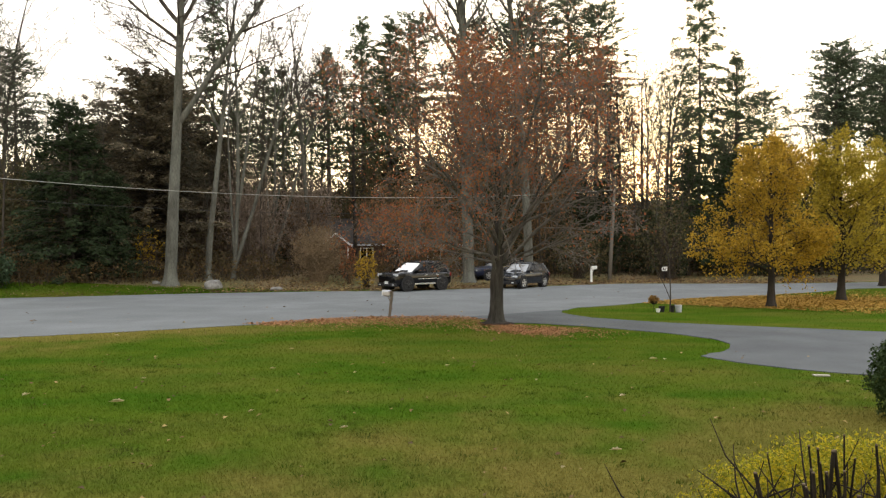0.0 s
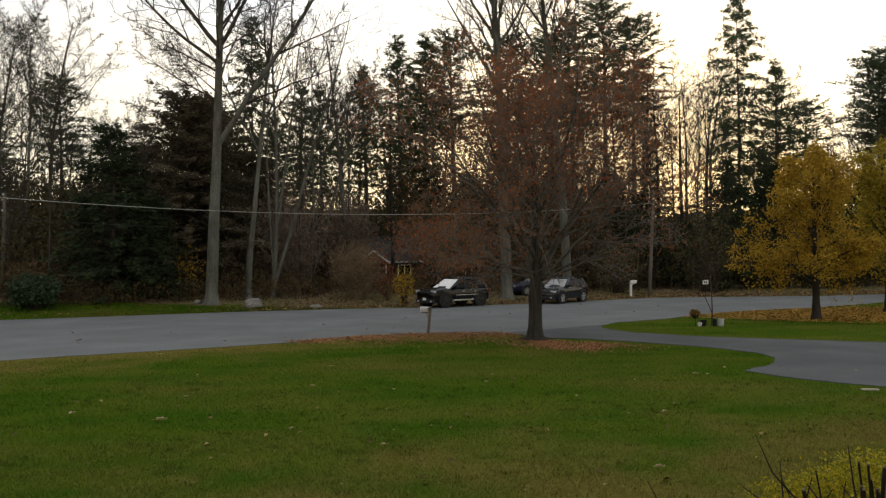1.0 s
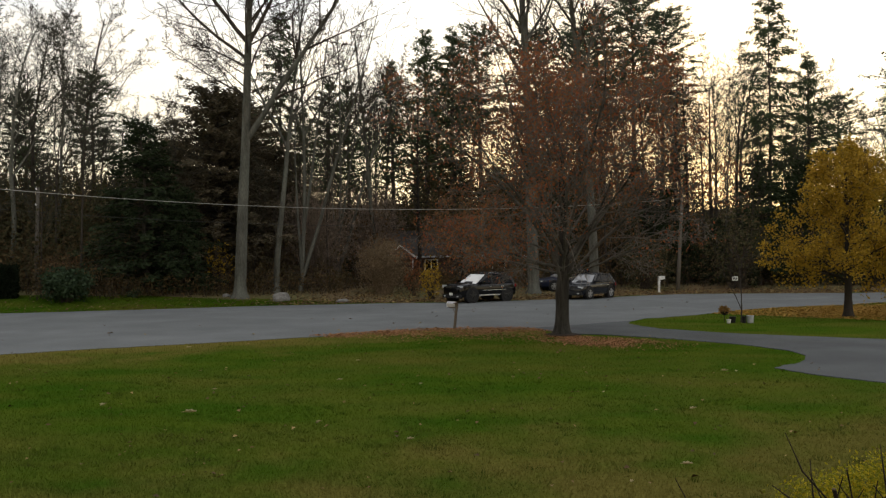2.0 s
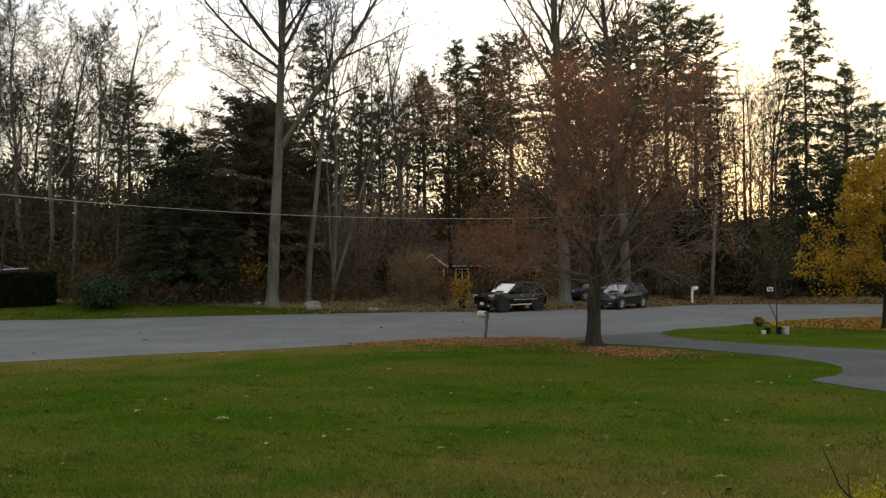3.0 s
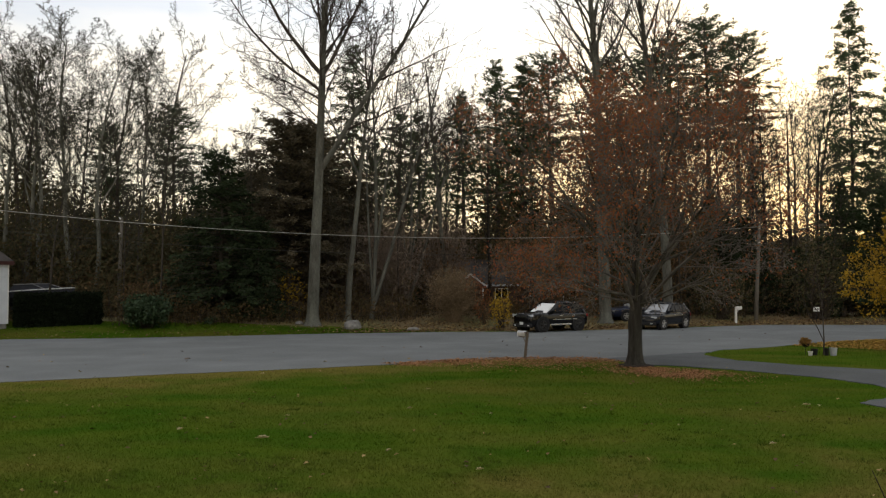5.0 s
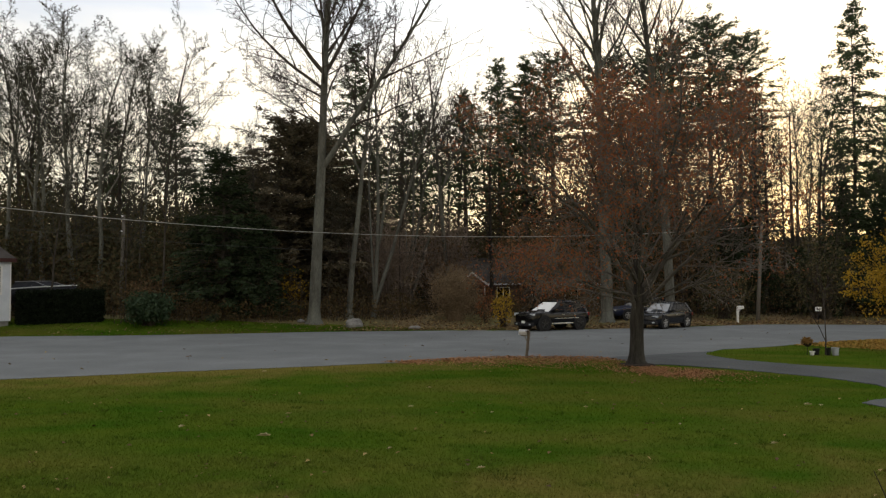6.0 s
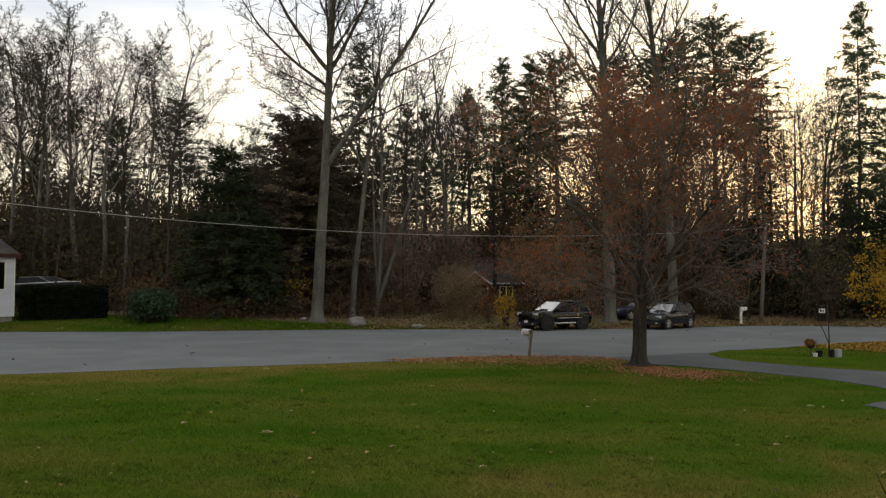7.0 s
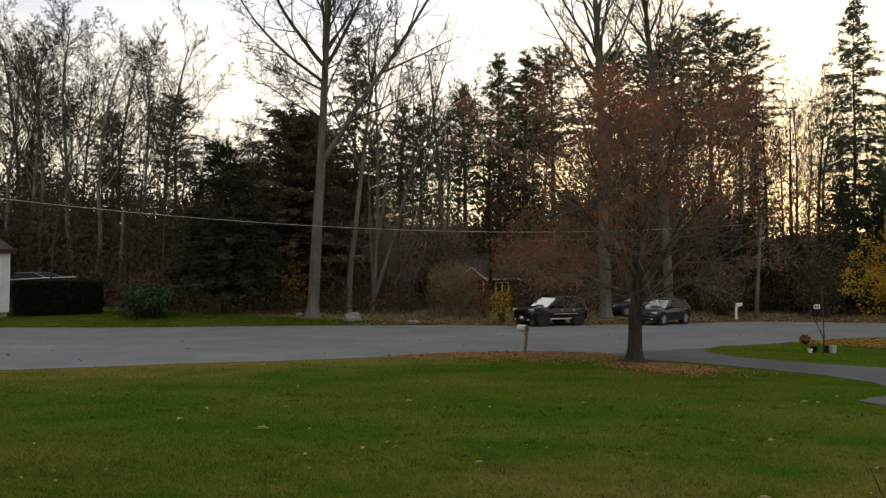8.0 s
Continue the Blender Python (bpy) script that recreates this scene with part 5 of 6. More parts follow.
def build_white_house(x, y, turn):
    root = empty("white_house", x, y, ground_z(x, y) - 0.1, turn)
    hx, hy, zw = 4.5, 3.5, 3.9
    bm = bmesh.new()
    box(bm, -hx + 0.06, hx - 0.06, -hy + 0.06, hy - 0.06, -0.4, 0.45)
    part("foundation", bm, M_rock, root)
    # Walls with a window opening near the corner of the front.
    wx0, wx1, wz0, wz1 = 3.15, 3.95, 2.05, 3.6
    for x0, x1, z0, z1 in [(-hx, wx0, 0.45, zw), (wx1, hx, 0.45, zw), (wx0, wx1, 0.45, wz0), (wx0, wx1, wz1, zw)]:
        bm = bmesh.new()
        n = max(1, round((z1 - z0) / 0.15))
        prof = [(-hy + 0.15, z1), (-hy + 0.15, z0)]
        for i in range(n):
            prof += [(-hy - 0.015, z0 + (z1 - z0) * i / n), (-hy + 0.005, z0 + (z1 - z0) * (i + 0.97) / n)]
        loft(bm, [[(px, py, pz) for py, pz in prof] for px in (x0, x1)])
        part("front_wall", bm, M_siding, root, "pale lapped siding")
    for name, dims in (("end_wall", (hx - 0.15, hx, -hy + 0.15, hy, 0.45, zw)), ("end_wall", (-hx, -hx + 0.15, -hy + 0.15, hy, 0.45, zw)), ("back_wall", (-hx + 0.15, hx - 0.15, hy - 0.15, hy, 0.45, zw))):
        bm = bmesh.new()
        part(name, box(bm, *dims), M_siding, root)
    win = part("window_frame", box(box(box(box(bmesh.new(), wx0 - 0.06, wx0 + 0.03, -hy - 0.04, -hy + 0.1, wz0, wz1), wx1 - 0.03, wx1 + 0.06, -hy - 0.04, -hy + 0.1, wz0, wz1), wx0 - 0.06, wx1 + 0.06, -hy - 0.042, -hy + 0.1, wz0 - 0.07, wz0), wx0 - 0.06, wx1 + 0.06, -hy - 0.042, -hy + 0.1, wz1, wz1 + 0.07), M_white, root)
    part("pane", box(bmesh.new(), wx0 + 0.03, wx1 - 0.03, -hy + 0.05, -hy + 0.06, wz0, wz1), M_glass, win)
    part("corner_board", box(bmesh.new(), hx - 0.05, hx + 0.02, -hy - 0.03, -hy + 0.09, 0.45, zw), M_white, root)
    bm = bmesh.new()
    hip_roof(bm, hx, hy, zw + 0.18, 3.4, 2.6, 0.22)
    part("roof", bm, M_shingle, root)
    part("fascia", box(bmesh.new(), -hx - 0.23, hx + 0.23, -hy - 0.25, -hy - 0.222, zw - 0.02, zw + 0.2), M_fascia, root, "dark red-brown fascia board")
    return tagged(root, label="white lap-sided house with dark shingled roof and brown fascia", category="house")


build_white_house(-38.1, 42.8, 62)


def build_boat(x, y, turn):
    root = empty("covered_boat", x, y, ground_z(x, y), turn)
    bm = bmesh.new()
    rings = []
    for f in np.linspace(0, 1, 9):
        wdt = 1.05 * (1 - max(0, f - 0.45) ** 2 * 3.1)
        rings.append([(-2.6 + 5.2 * f, s * max(wdt, 0.04) * k, z + 0.25 * f) for s, k, z in ((1, 1, 1.55), (1, 0.85, 1.0), (1, 0.1, 0.7), (-1, 0.1, 0.7), (-1, 0.85, 1.0), (-1, 1, 1.55))])
    part("hull", loft(bm, rings), M_tarp, root, smooth=True)
    bm = bmesh.new()
    for s in (1, -1):
        for r0, r1 in zip(rings, rings[1:]):
            a, b = r0[0 if s > 0 else 5], r1[0 if s > 0 else 5]
            cyl(bm, (a[0], a[1], a[2] + 0.03), (b[0], b[1], b[2] + 0.03), 0.035, sides=6)
    part("gunwale", bm, M_white, root)
    bm = bmesh.new()
    loft(bm, [[(-1.9, 0.8, 1.6), (1.0, 0.75, 1.75), (-0.1, 0.6, 2.06), (-1.7, 0.6, 2.02)], [(-1.9, -0.8, 1.6), (1.0, -0.75, 1.75), (-0.1, -0.6, 2.06), (-1.7, -0.6, 2.02)]])
    part("canopy", bm, M_tarp, root)
    bm = bmesh.new()
    for s in (1, -1):
        cyl(bm, (-1.7, s * 0.6, 2.05), (-0.1, s * 0.6, 2.09), 0.022, sides=6)
        cyl(bm, (-0.1, s * 0.6, 2.09), (1.05, s * 0.76, 1.79), 0.022, sides=6)
    cyl(bm, (-0.1, -0.6, 2.09), (-0.1, 0.6, 2.09), 0.022, sides=6)
    part("windscreen_frame", bm, M_alloy, root)
    bm = bmesh.new()
    for s in (1, -1):
        box(bm, -1.9, 1.4, s * 0.5 - 0.05, s * 0.5 + 0.05, 0.5, 0.72)
        cyl(bm, (-0.6, s * 0.85, 0.3), (-0.6, s * 1.05, 0.3), 0.3, sides=20)
    box(bm, -0.65, -0.55, -0.9, 0.9, 0.28, 0.5)
    part("trailer", bm, M_trim, root)
    return tagged(root, "dark covered boat on a trailer with pale rail behind a hedge", "boat")


boat = build_boat(-34.9, 51.2, -14)
boat.matrix_basis = boat.matrix_basis @ Matrix.Scale(1.08, 4)


# ---- low house among the trees ----
def build_low_house(x, y, turn):
    root = empty("ranch_house", x, y, ground_z(x, y) - 0.35, turn)
    hx, hy, zw = 5.6, 3.6, 2.35
    for dims, nm in (((-hx, hx, -hy, -hy + 0.15, 0, zw), "front_wall"), ((-hx, hx, hy - 0.15, hy, 0, zw), "back_wall"), ((-hx, -hx + 0.15, -hy + 0.15, hy - 0.15, 0, zw), "end_wall"), ((hx - 0.15, hx, -hy + 0.15, hy - 0.15, 0, zw), "end_wall")):
        part(nm, box(bmesh.new(), *dims), M_brown_wall, root)
    bm = bmesh.new()
    loft(bm, [[(px, -hy - 0.5, zw - 0.05), (px, 0, zw + 2.1), (px, hy + 0.5, zw - 0.05), (px, hy + 0.5, zw + 0.1), (px, 0, zw + 2.27), (px, -hy - 0.5, zw + 0.1)] for px in (-hx - 0.4, hx + 0.4)])
    part("roof", bm, M_shingle, root)
    part("gutter", box(bmesh.new(), -hx - 0.4, hx + 0.4, -hy - 0.6, -hy - 0.51, zw - 0.08, zw + 0.06), M_bucket, root, "pale gutter")
    # Front gable with white rake boards.
    bm = bmesh.new()
    loft(bm, [[(-hx - 0.2, py, zw - 0.2), (-hx + 1.1, py, zw + 0.8), (-hx + 2.4, py, zw - 0.2)] for py in (-hy - 1.2, -hy + 0.4)])
    part("porch_gable", bm, M_brown_wall, root)
    for s in (-1, 1):
        bm = bmesh.new()
        cx = -hx + 1.1
        loft(bm, [[(px, -hy - 1.28, pz), (px, -hy - 1.21, pz), (px, -hy - 1.21, pz + 0.17), (px, -hy - 1.28, pz + 0.17)] for px, pz in ((cx, zw + 0.84), (cx + s * 1.35, zw - 0.2))])
        part("rake_board", bm, M_white, root)
    for s in (-hx + 0.1, -hx + 2.1):
        part("porch_post", box(bmesh.new(), s - 0.05, s + 0.05, -hy - 1.15, -hy - 1.05, 0, zw - 0.2), M_white, root)
    for wx in (-2.0, 0.9, 3.6):
        f = part("window_frame", box(bmesh.new(), wx - 0.55, wx + 0.55, -hy - 0.04, -hy - 0.002, 0.95, 2.1), M_white, root)
        for s in (-1, 1):
            part("pane", box(bmesh.new(), wx + s * 0.26 - 0.22, wx + s * 0.26 + 0.22, -hy - 0.055, -hy - 0.042, 1.02, 2.03), M_glass, f)
    return tagged(root, "low brown ranch house with white gable boards among trees", "house")


build_low_house(-4.6, 74.5, 4)


# ---- neighbouring lawn: sapling, tubs and basket ----
SAPLING = [(7, 0.06, 0.03, 9, 0.4, 32, 0.25), (5, 0.09, 0.08, 5, 0.4, 35, 0.2), (3, 0.12, 0.05, 0, 0, 0, 0)]
sap = broad_tree("sapling_tree", 71, 3.6, 0.026, SAPLING, bark=M_bark_dark, limbs=[(0.5, 170, 24, 3.0, 0.02)], lean=0.03)
tagged(plant(sap, 9.45, 35.4), "thin bare sapling beside garden tubs", "tree")


def build_tub(name, x, y, r0, r1, h, mat, label, soil=M_mulch):
    root = empty(name, x, y, ground_z(x, y))
    bm = bmesh.new()
    seg = 20
    prof = [(r0, 0.0), (r1, h), (r1 + 0.015, h), (r1 + 0.015, h + 0.02), (r1 - 0.015, h + 0.02), (r0 - 0.01, 0.03)]
    rows = [[bm.verts.new((r * math.cos(2 * math.pi * i / seg), r * math.sin(2 * math.pi * i / seg), z)) for i in range(seg)] for r, z in prof]
    for a, b in zip(rows, rows[1:]):
        for i in range(seg):
            bm.faces.new((a[i], a[(i + 1) % seg], b[(i + 1) % seg], b[i]))
    bm.faces.new(rows[0][::-1])
    bm.faces.new(rows[-1])
    part("tub", bm, mat, root, smooth=False)
    bm = bmesh.new()
    cyl(bm, (0, 0, h * 0.7), (0, 0, h * 0.9), r1 - 0.02, sides=16)
    part("soil", bm, soil, root)
    return tagged(root, label, "pot", "garden tubs")


build_tub("bucket", 9.72, 35.1, 0.115, 0.14, 0.27, M_bucket, "white plastic bucket on the grass")
build_tub("plant_pot", 9.05, 35.2, 0.10, 0.13, 0.22, M_pot, "black plastic plant pot on the grass")
build_tub("small_pot", 8.85, 35.0, 0.07, 0.085, 0.13, M_white, "small white pot on the grass")
build_tub("plant_pot", 9.45, 35.0, 0.07, 0.09, 0.26, M_pot, "slim black plant pot beside the sapling")


def build_basket(x, y):
    root = empty("flower_basket", x, y, ground_z(x, y))
    bm = bmesh.new()
    cyl(bm, (0, 0, -0.1), (0, 0, 0.34), 0.012, sides=6)
    part("stake", bm, M_trim, root)
    bm = bmesh.new()
    bmesh.ops.create_uvsphere(bm, u_segments=16, v_segments=8, radius=0.17)
    for v in bm.verts:
        v.co = Vector((v.co.x, v.co.y, 0.46 + min(v.co.z, 0.0) * 0.95))
    part("basket", bm, M_pot, root)
    r = np.random.RandomState(3)
    d = r.normal(0, 1, (520, 3))
    d /= np.linalg.norm(d, axis=1, keepdims=True)
    c = d * np.array([0.21, 0.21, 0.13]) * r.uniform(0.6, 1.05, (520, 1)) + np.array([0, 0, 0.52])
    V, F = leaves_at(random.Random(3), [(q,) for q in c], 900, 0.06, 0.02)
    put("flowers", mesh_of("flowers", V, F), M_mum, root)
    return tagged(root, "rust-coloured chrysanthemum basket on a stake", "flower pot")


build_basket(8.75, 35.3)


def build_sign(x, y):
    root = empty("roadside_sign", x, y, ground_z(x, y))
    part("post", cyl(bmesh.new(), (0, 0, -0.1), (0, 0, 1.0), 0.025, sides=8), M_trim, root)
    part("board", box(bmesh.new(), -0.2, 0.2, -0.05, -0.026, 0.8, 1.1, 0.01), M_white, root)
    for s in (-0.09, 0.09):
        part("bar", box(bmesh.new(), s - 0.035, s + 0.035, -0.06, -0.052, 0.88, 1.02), M_trim, root)
    return tagged(root, "small white roadside board with two dark bars", "sign")


build_sign(16.0, 61.5)


# An unseen house wall and eaves, added behind the eye, close the place and shade the near lawn.
ob = part("wall_south", box(bmesh.new(), -22, 10, -1.6, -1.3, 0, 6.6), M_dull_siding, None)
tagged(ob, "plain grey house wall behind the porch", "wall", kind="structure")
bm = bmesh.new()
loft(bm, [[(px, -0.8, 6.5), (px, -5.8, 9.6), (px, -10.8, 6.5), (px, -10.8, 6.7), (px, -5.8, 9.8), (px, -0.8, 6.7)] for px in (-22.4, 10.4)])
tagged(part("roof_south", bm, M_shingle, None), "dark shingled house roof behind the porch", "roof", kind="structure")


# ---- foreground planting by the porch ----
def build_cut_shrub():
    root = empty("cut_back_shrub", 2.85, 5.3, 0.0)
    rng, r = random.Random(9), np.random.RandomState(9)
    n = 36000
    d = r.normal(0, 1, (n, 3))
    d /= np.linalg.norm(d, axis=1, keepdims=True)
    d[:, 2] = np.abs(d[:, 2])
    lump = np.array([noise.noise(Vector(tuple(q * 2.6))) for q in d])
    c = d * (r.uniform(0.25, 1, n) ** 0.4 * (1 + 0.22 * lump))[:, None] * np.array([1.2, 0.6, 0.68]) + np.array([0, 0.45, 0.82])
    V, F = leaves_at(rng, [(q,) for q in c], n, 0.03, 0.03, 0.0, 0.42)
    put("foliage", mesh_of("foliage", V, F), M_forsythia, root)
    for k in range(38):
        x, y = rng.uniform(-1.15, 0.4), rng.uniform(-0.75, -0.25)
        h = rng.uniform(1.45, 1.83) - 0.16 * abs(x + 0.2)
        rad = rng.uniform(0.005, 0.0135)
        lean = rng.gauss(0, 0.12)
        sk = Skeleton()
        pts = [Vector((x * 0.75 + (x * 0.25 + lean * 0.5) * f + rng.gauss(0, 0.008), y * (0.6 + 0.4 * f), -0.02 + (h + 0.02) * f)) for f in np.linspace(0, 1, 7)]
        sk.add(pts, [rad * (1.2 - 0.3 * f) for f in np.linspace(0, 1, 7)], 8)
        stem = put("stem", sk.mesh("stem"), M_stub, root, "cut woody stem")
        top = pts[-1]
        part("cut_end", cyl(bmesh.new(), top - Vector((0, 0, 0.004)), top + Vector((0, 0, 0.004)), rad * 0.92, sides=8), M_cut, stem)
    sk = Skeleton()
    for k in range(330):
        p = Vector((rng.uniform(-1.0, 0.8), rng.uniform(-0.7, 0.3), rng.uniform(0.7, 1.25)))
        d = Vector((rng.gauss(0, 0.5), rng.gauss(-0.1, 0.4), rng.uniform(0.5, 1.0))).normalized()
        L = rng.uniform(0.2, 0.5)
        sk.add([p, p + d * L * 0.5 + Vector((rng.gauss(0, 0.02), 0, 0)), p + d * L], [0.008, 0.006, 0.003], 4)
    for x, z, L in ((-1.28, 1.2, 0.62), (-1.15, 1.0, 0.6), (-1.9, 1.05, 0.5), (-1.35, 0.9, 0.5)):
        p = Vector((x + 0.45, -0.2, z - 0.15))
        q = Vector((x, -0.3, z + L))
        sk.add([p, p.lerp(q, 0.4) + Vector((0.02, 0, 0.02)), p.lerp(q, 0.7) + Vector((-0.03, 0, 0)), q], [0.008, 0.006, 0.005, 0.002], 4)
    put("twig_growth", sk.mesh("twig_growth"), M_stub, root)
    return tagged(root, "cut-back yellow-leaved shrub with bare woody stems", "shrub")


build_cut_shrub()
bush("yew_shrub", 7.62, 13.8, 1.25, 1.38, 12000, 0.06, M_yew, "dense dark green clipped yew shrub", 95, 25, M_stub, 0.2)


# ---- ground cover ----
def litter(name, seed, pts, size, mat, label):
    """Leaves lying almost flat at the given places."""
    r = np.random.RandomState(seed)
    n = len(pts)
    a = r.uniform(0, 2 * math.pi, n)
    tilt = r.normal(0, 0.25, (n, 2))
    s = size * r.uniform(0.6, 1.3, n)
    z = ground_z(pts[:, 0], pts[:, 1]) + 0.03
    c = np.stack([pts[:, 0], pts[:, 1], z], axis=1)
    u = np.stack([np.cos(a), np.sin(a), tilt[:, 0]], axis=1) * s[:, None]
    v = np.stack([-np.sin(a), np.cos(a), tilt[:, 1]], axis=1) * s[:, None] * 0.36
    up = np.array([0, 0, 1.0]) * (s * 0.18)[:, None]
    V = np.stack([c - u * 0.5, c + v + up, c + u * 0.5, c - v + up], axis=1).reshape(-1, 3)
    F = np.arange(n * 4).reshape(n, 4)
    tri = np.concatenate([F[:, [0, 1, 2]], F[:, [0, 2, 3]]])
    return tagged(put(name, mesh_of(name, V, tri), mat), label, "leaves", kind="stuff")


r = np.random.RandomState(17)
# Two drifts: a strip along the road and a patch on the lawn past the trunk.
along = r.rand(15000)
mx = np.interp(along, [0, 0.2, 0.9, 1], [-6.4, -4.4, 0.6, 1.8])
my = np.interp(mx, [p[0] for p in NEAR_EDGE], [p[1] for p in NEAR_EDGE]) + 0.25 - np.abs(r.normal(0, 1.0, 15000)) * np.interp(mx, [-6.4, -4, -1, 1], [0.4, 1.4, 2.0, 1.2])
patch = r.rand(15000) < 0.42
mx = np.where(patch, 2.8 + r.normal(0, 0.95, 15000), mx)
my = np.where(patch, 27.9 - 0.45 * (mx - 2.75) + r.normal(0, 0.8, 15000), my)
lump = np.array([noise.noise((a * 1.1, b * 0.7, 3.0)) for a, b in zip(mx, my)])
keep = (r.rand(15000) < 0.8 + 1.1 * lump) & (my < np.interp(mx, [p[0] for p in NEAR_EDGE + DRIVE_IN[2:8]], [p[1] for p in NEAR_EDGE + DRIVE_IN[2:8]]) + np.where(patch, -0.9, 0.2))
litter("maple_leaf_litter", 1, np.stack([mx, my], axis=1)[keep], 0.062, M_litter, "drift of russet fallen leaves along the lawn edge")
yx, yy = r.normal(17.0, 5.2, 26000), r.normal(40.8, 3.3, 26000)
keep = (yy < np.interp(yx, [p[0] for p in ISLAND], [p[1] for p in ISLAND]) - 0.1) & (yy > 45.5 - 0.75 * yx + 1.5) & (yx > 7.0)
litter("yellow_leaf_litter", 2, np.stack([yx, yy], axis=1)[keep], 0.1, M_litter_y, "golden fallen leaves carpeting the grass under yellow maples")
ly = r.uniform(7.5, 30, 420)
lx = r.uniform(-0.78, 0.55, 420) * ly
keep = (ly < np.interp(lx, [p[0] for p in NEAR_EDGE], [p[1] for p in NEAR_EDGE]) + 0.4) & ~((lx > 5.5) & (ly > 36.5 - 1.0 * lx * 1.6))
litter("scattered_leaves", 3, np.stack([lx, ly], axis=1)[keep], 0.085, M_scatter, "brown fallen leaves scattered over the lawn")
bx = r.uniform(-34, 30, 16000)
by = np.interp(bx, EDGE_X, EDGE_Y) + 0.2 + np.abs(r.normal(0, 3.0, 16000))
keep = r.rand(16000) < np.interp(bx, [-34, -16, -10, 30], [0.04, 0.1, 1, 1])
litter("bank_leaf_litter", 4, np.stack([bx, by], axis=1)[keep], 0.14, M_scatter, "brown leaf litter along the woodland edge")
ex = r.uniform(-7, 1.0, 420)
ey = np.interp(ex, [p[0] for p in NEAR_EDGE], [p[1] for p in NEAR_EDGE]) + np.abs(r.normal(0, 0.35, 420))
litter("edge_leaf_litter", 5, np.stack([ex, ey], axis=1), 0.09, M_litter, "fallen leaves along the asphalt edge")

rx = r.uniform(-24, 12, 60)
ry = np.interp(rx, [-24, -5, 12], [25, 39, 47]) + r.normal(0, 4.0, 60)
keep = (ry > np.interp(rx, [p[0] for p in NEAR_EDGE], [p[1] for p in NEAR_EDGE]) + 0.5) & (ry < np.interp(rx, EDGE_X, EDGE_Y) - 0.5)
litter("road_leaves", 6, np.stack([rx, ry], axis=1)[keep], 0.14, M_scatter, "few dark fallen leaves on the asphalt")


def pale_leaf(x, y, turn, size, mat=None):
    """A single curled dry leaf with a lobed outline."""
    bm = bmesh.new()
    mid = bm.verts.new((0, 0, 0.012))
    rim = []
    for k in range(14):
        a = 2 * math.pi * k / 14
        rr = size * (0.5 if k % 2 else 0.34) * (1.25 if k in (0, 7) else 1)
        rim.append(bm.verts.new((rr * math.cos(a), rr * 0.6 * math.sin(a), 0.02 + 0.35 * rr * abs(math.sin(a)))))
    for k in range(14):
        bm.faces.new((mid, rim[k], rim[(k + 1) % 14]))
    bmesh.ops.solidify(bm, geom=bm.faces[:], thickness=0.004)
    ob = part("fallen_leaf", bm, mat or M_litter_pale, None)
    ob.matrix_basis = pose(x, y, ground_z(x, y) + 0.035, 0, 0, turn)
    return tagged(ob, "curled pale dry leaf lying on the lawn", "leaf", "fallen leaves on the lawn")


for x, y, t, s in [(-5.75, 15.0, 10, 0.26), (-7.7, 15.7, 80, 0.2), (3.3, 15.6, 30, 0.16), (5.1, 20.6, 5, 0.2), (5.35, 20.5, 70, 0.16), (-1.5, 12.9, 30, 0.14), (1.5, 10.6, 60, 0.1), (2.35, 11.5, 0, 0.16), (0.1, 19.5, 30, 0.12), (-3.8, 19.0, 30, 0.14), (-1.9, 18.4, 60, 0.12), (-9.9, 25.8, 0, 0.16), (-4.0, 22.5, 20, 0.14), (1.9, 17.4, 100, 0.12), (8.2, 17.2, 40, 0.13), (-6.2, 17.6, 20, 0.12), (-3.2, 14.2, 50, 0.11)]:
    pale_leaf(x, y, t, s)
ob = part("flat_stone", box(bmesh.new(), -0.17, 0.17, -0.07, 0.07, 0, 0.03, 0.012), M_stone, None)
ob.matrix_basis = pose(8.1, 18.2, 0.0, 0, 0, -8)
tagged(ob, "pale flat stone slab at the edge of the lawn", "stone")
build_rock("mulch_ring", 1.875, 29.95, 0.66, 0.6, 0.07, 3, "dark ring of bark mulch round the maple trunk", M_mulch)


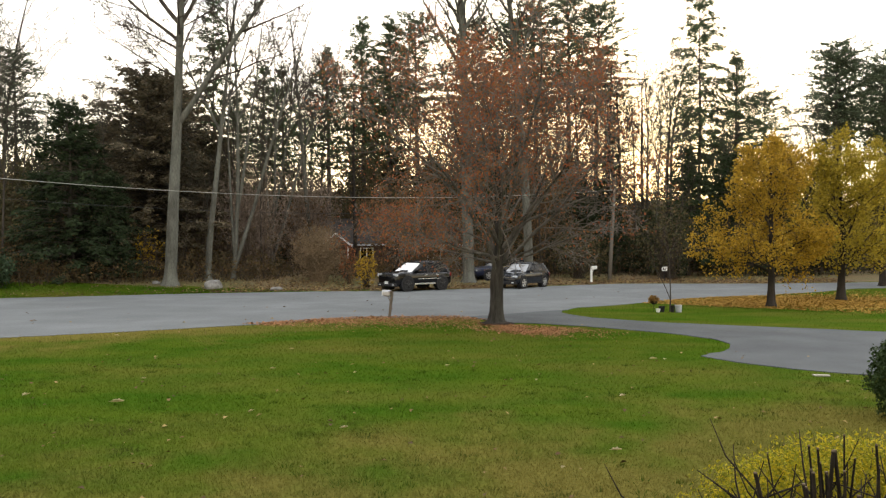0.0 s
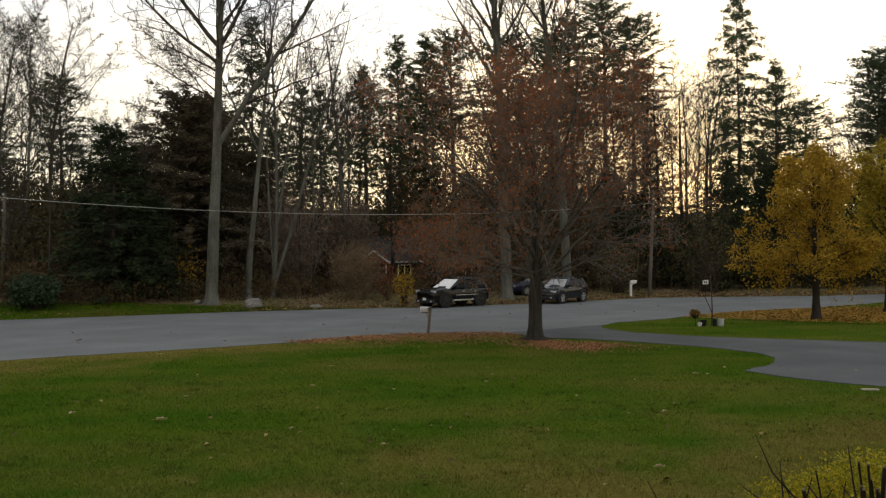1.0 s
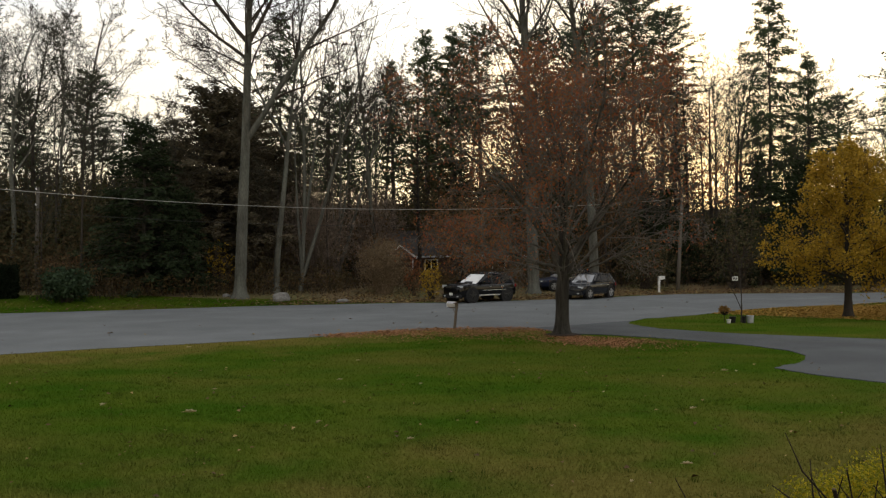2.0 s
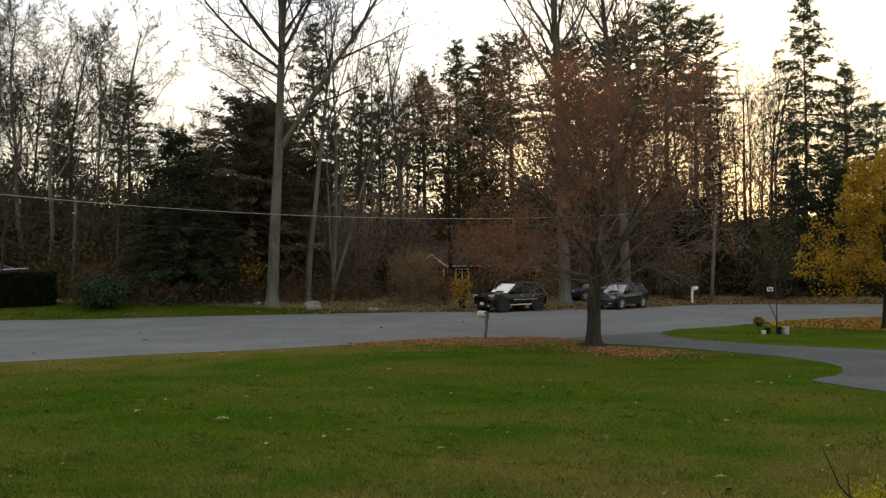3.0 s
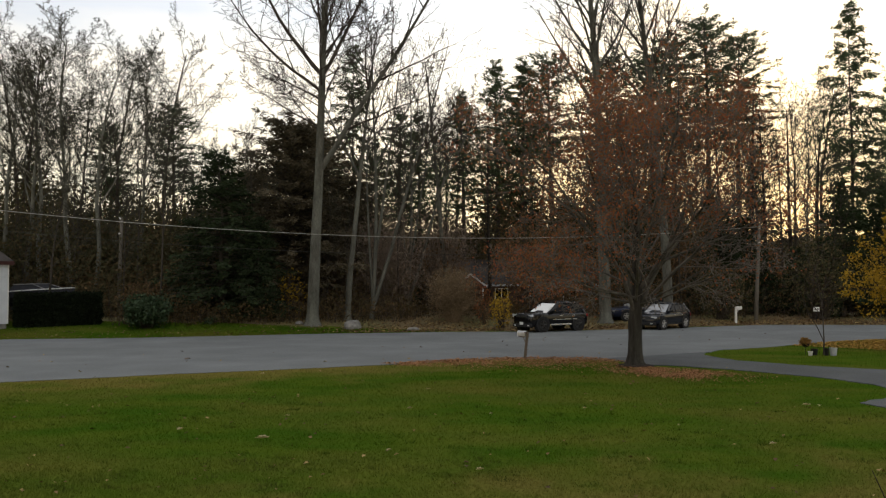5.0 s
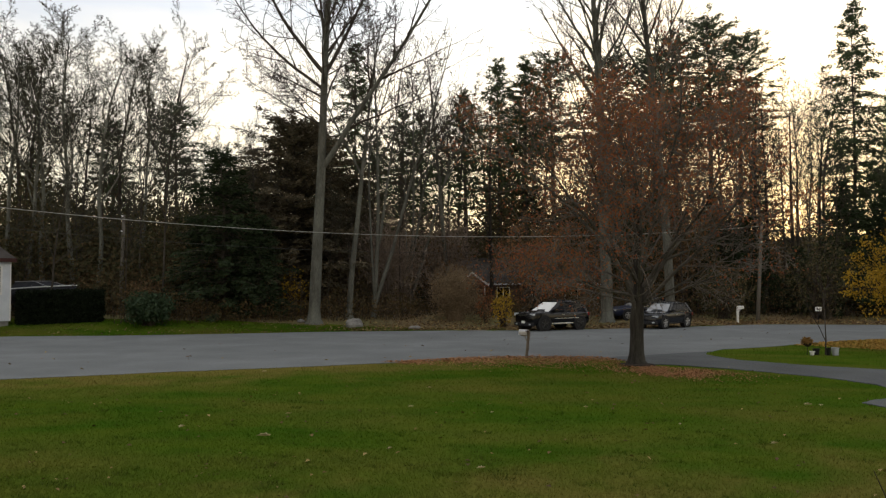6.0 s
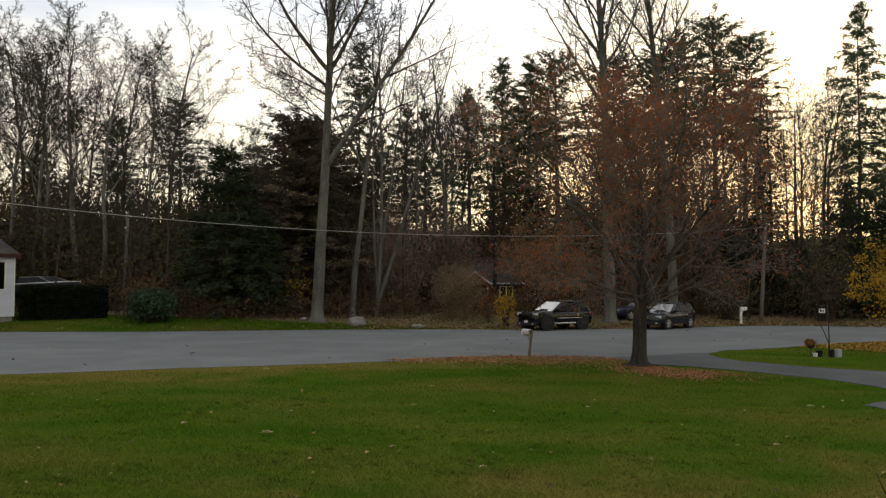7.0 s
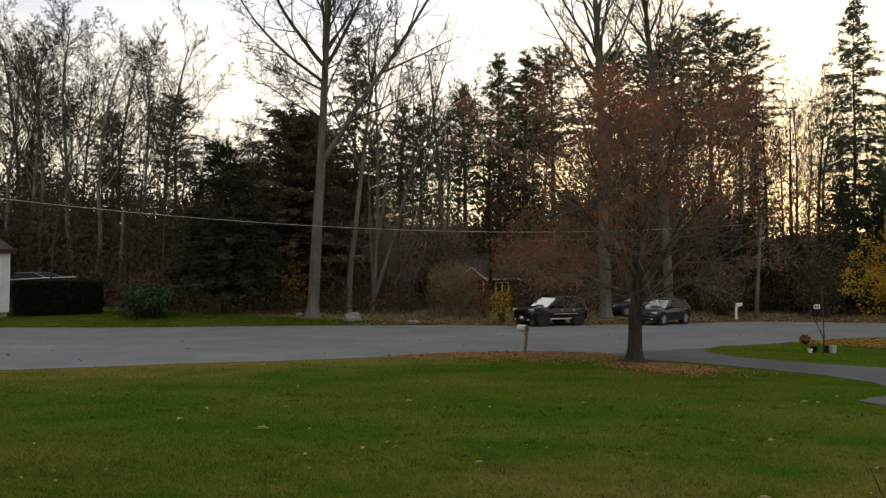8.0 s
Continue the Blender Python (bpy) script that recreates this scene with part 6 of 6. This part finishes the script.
def build_grass():
    """Short blades over the near lawn, thinning out with distance."""
    r = np.random.RandomState(8)
    n = 260000
    y = 7.0 * (30 / 7.0) ** r.rand(n)
    x = r.uniform(-0.86, 0.62, n) * y
    ok = (y < np.interp(x, [p[0] for p in NEAR_EDGE], [p[1] for p in NEAR_EDGE]) - 0.05)
    dx = np.interp(y, [10, 15.2, 18.1, 18.5, 19.2, 20.3, 21.4, 22.4, 23.9, 25.2, 26.6, 28.1, 29.1, 30.0, 32], [22, 14, 9.4, 8.8, 7.9, 7.0, 6.5, 7.4, 8.1, 8.05, 7.3, 5.9, 4.8, 3.5, 1.2])
    ok &= x < dx - 0.03
    x, y = x[ok], y[ok]
    # The neighbouring lawn and the verge across the road.
    ix, iy = r.uniform(5, 32, 60000), r.uniform(22, 56, 60000)
    ok = (iy < np.interp(ix, [p[0] for p in ISLAND], [p[1] for p in ISLAND]) - 0.1) & (iy > np.interp(ix, [p[0] for p in DRIVE_OUT[::-1][2:]], [p[1] for p in DRIVE_OUT[::-1][2:]]) + 0.05)
    vx = r.uniform(-42, -8, 60000)
    vy = np.interp(vx, EDGE_X, EDGE_Y) + 0.05 + r.rand(60000) * np.interp(vx, [-42, -34, -24, -18, -14, -8], [8.5, 7.6, 6.0, 4.2, 2.4, 1.4])
    x, y = np.concatenate([x, ix[ok], vx]), np.concatenate([y, iy[ok], vy])
    n = len(x)
    base = ground_z(x, y)
    a = r.uniform(0, 2 * math.pi, n)
    h = r.uniform(0.018, 0.042, n) * (1 + 0.5 * np.array(r.rand(n) < 0.03))
    wd = 0.0022 + 0.00035 * y
    lean = r.normal(0, 0.6, (n, 2)) * h[:, None]
    b0 = np.stack([x - np.cos(a) * wd, y - np.sin(a) * wd, base - 0.01], axis=1)
    b1 = np.stack([x + np.cos(a) * wd, y + np.sin(a) * wd, base - 0.01], axis=1)
    t = np.stack([x + lean[:, 0], y + lean[:, 1], base + h], axis=1)
    V = np.stack([b0, b1, t], axis=1).reshape(-1, 3)
    return tagged(put("lawn_grass", mesh_of("lawn_grass", V, np.arange(n * 3).reshape(n, 3)), M_blade), "short green and straw-coloured lawn grass", "grass", kind="stuff")


def build_tufts():
    """Coarser, darker tufts in the near lawn."""
    r = np.random.RandomState(18)
    k, per = 1500, 14
    cy = 7.0 * (20 / 7.0) ** r.rand(k)
    cx = r.uniform(-0.86, 0.62, k) * cy
    lump = np.array([noise.noise((a * 0.5, b * 0.5, 9.0)) for a, b in zip(cx, cy)])
    ok = (r.rand(k) < 0.45 + 1.3 * lump) & (cx < np.interp(cy, [10, 15.2, 18.1, 19.2, 20], [22, 14, 9.4, 7.9, 7.0]) - 0.3)
    cx, cy = np.repeat(cx[ok], per), np.repeat(cy[ok], per)
    n = len(cx)
    d = r.normal(0, 1, (n, 2)) * np.array([0.07, 0.04])
    x, y = cx + d[:, 0], cy + d[:, 1]
    a = r.uniform(0, 2 * math.pi, n)
    h = r.uniform(0.03, 0.065, n)
    wd = 0.003 + 0.00035 * y
    base = ground_z(x, y)
    V = np.stack([np.stack([x - np.cos(a) * wd, y - np.sin(a) * wd, base - 0.01], axis=1), np.stack([x + np.cos(a) * wd, y + np.sin(a) * wd, base - 0.01], axis=1),
                  np.stack([x + d[:, 0] * 0.6, y + d[:, 1] * 0.6, base + h], axis=1)], axis=1).reshape(-1, 3)
    return tagged(put("coarse_grass", mesh_of("coarse_grass", V, np.arange(n * 3).reshape(n, 3)), M_tuft), "darker coarse tufts in the mown lawn", "grass", kind="stuff")


build_grass()
build_tufts()
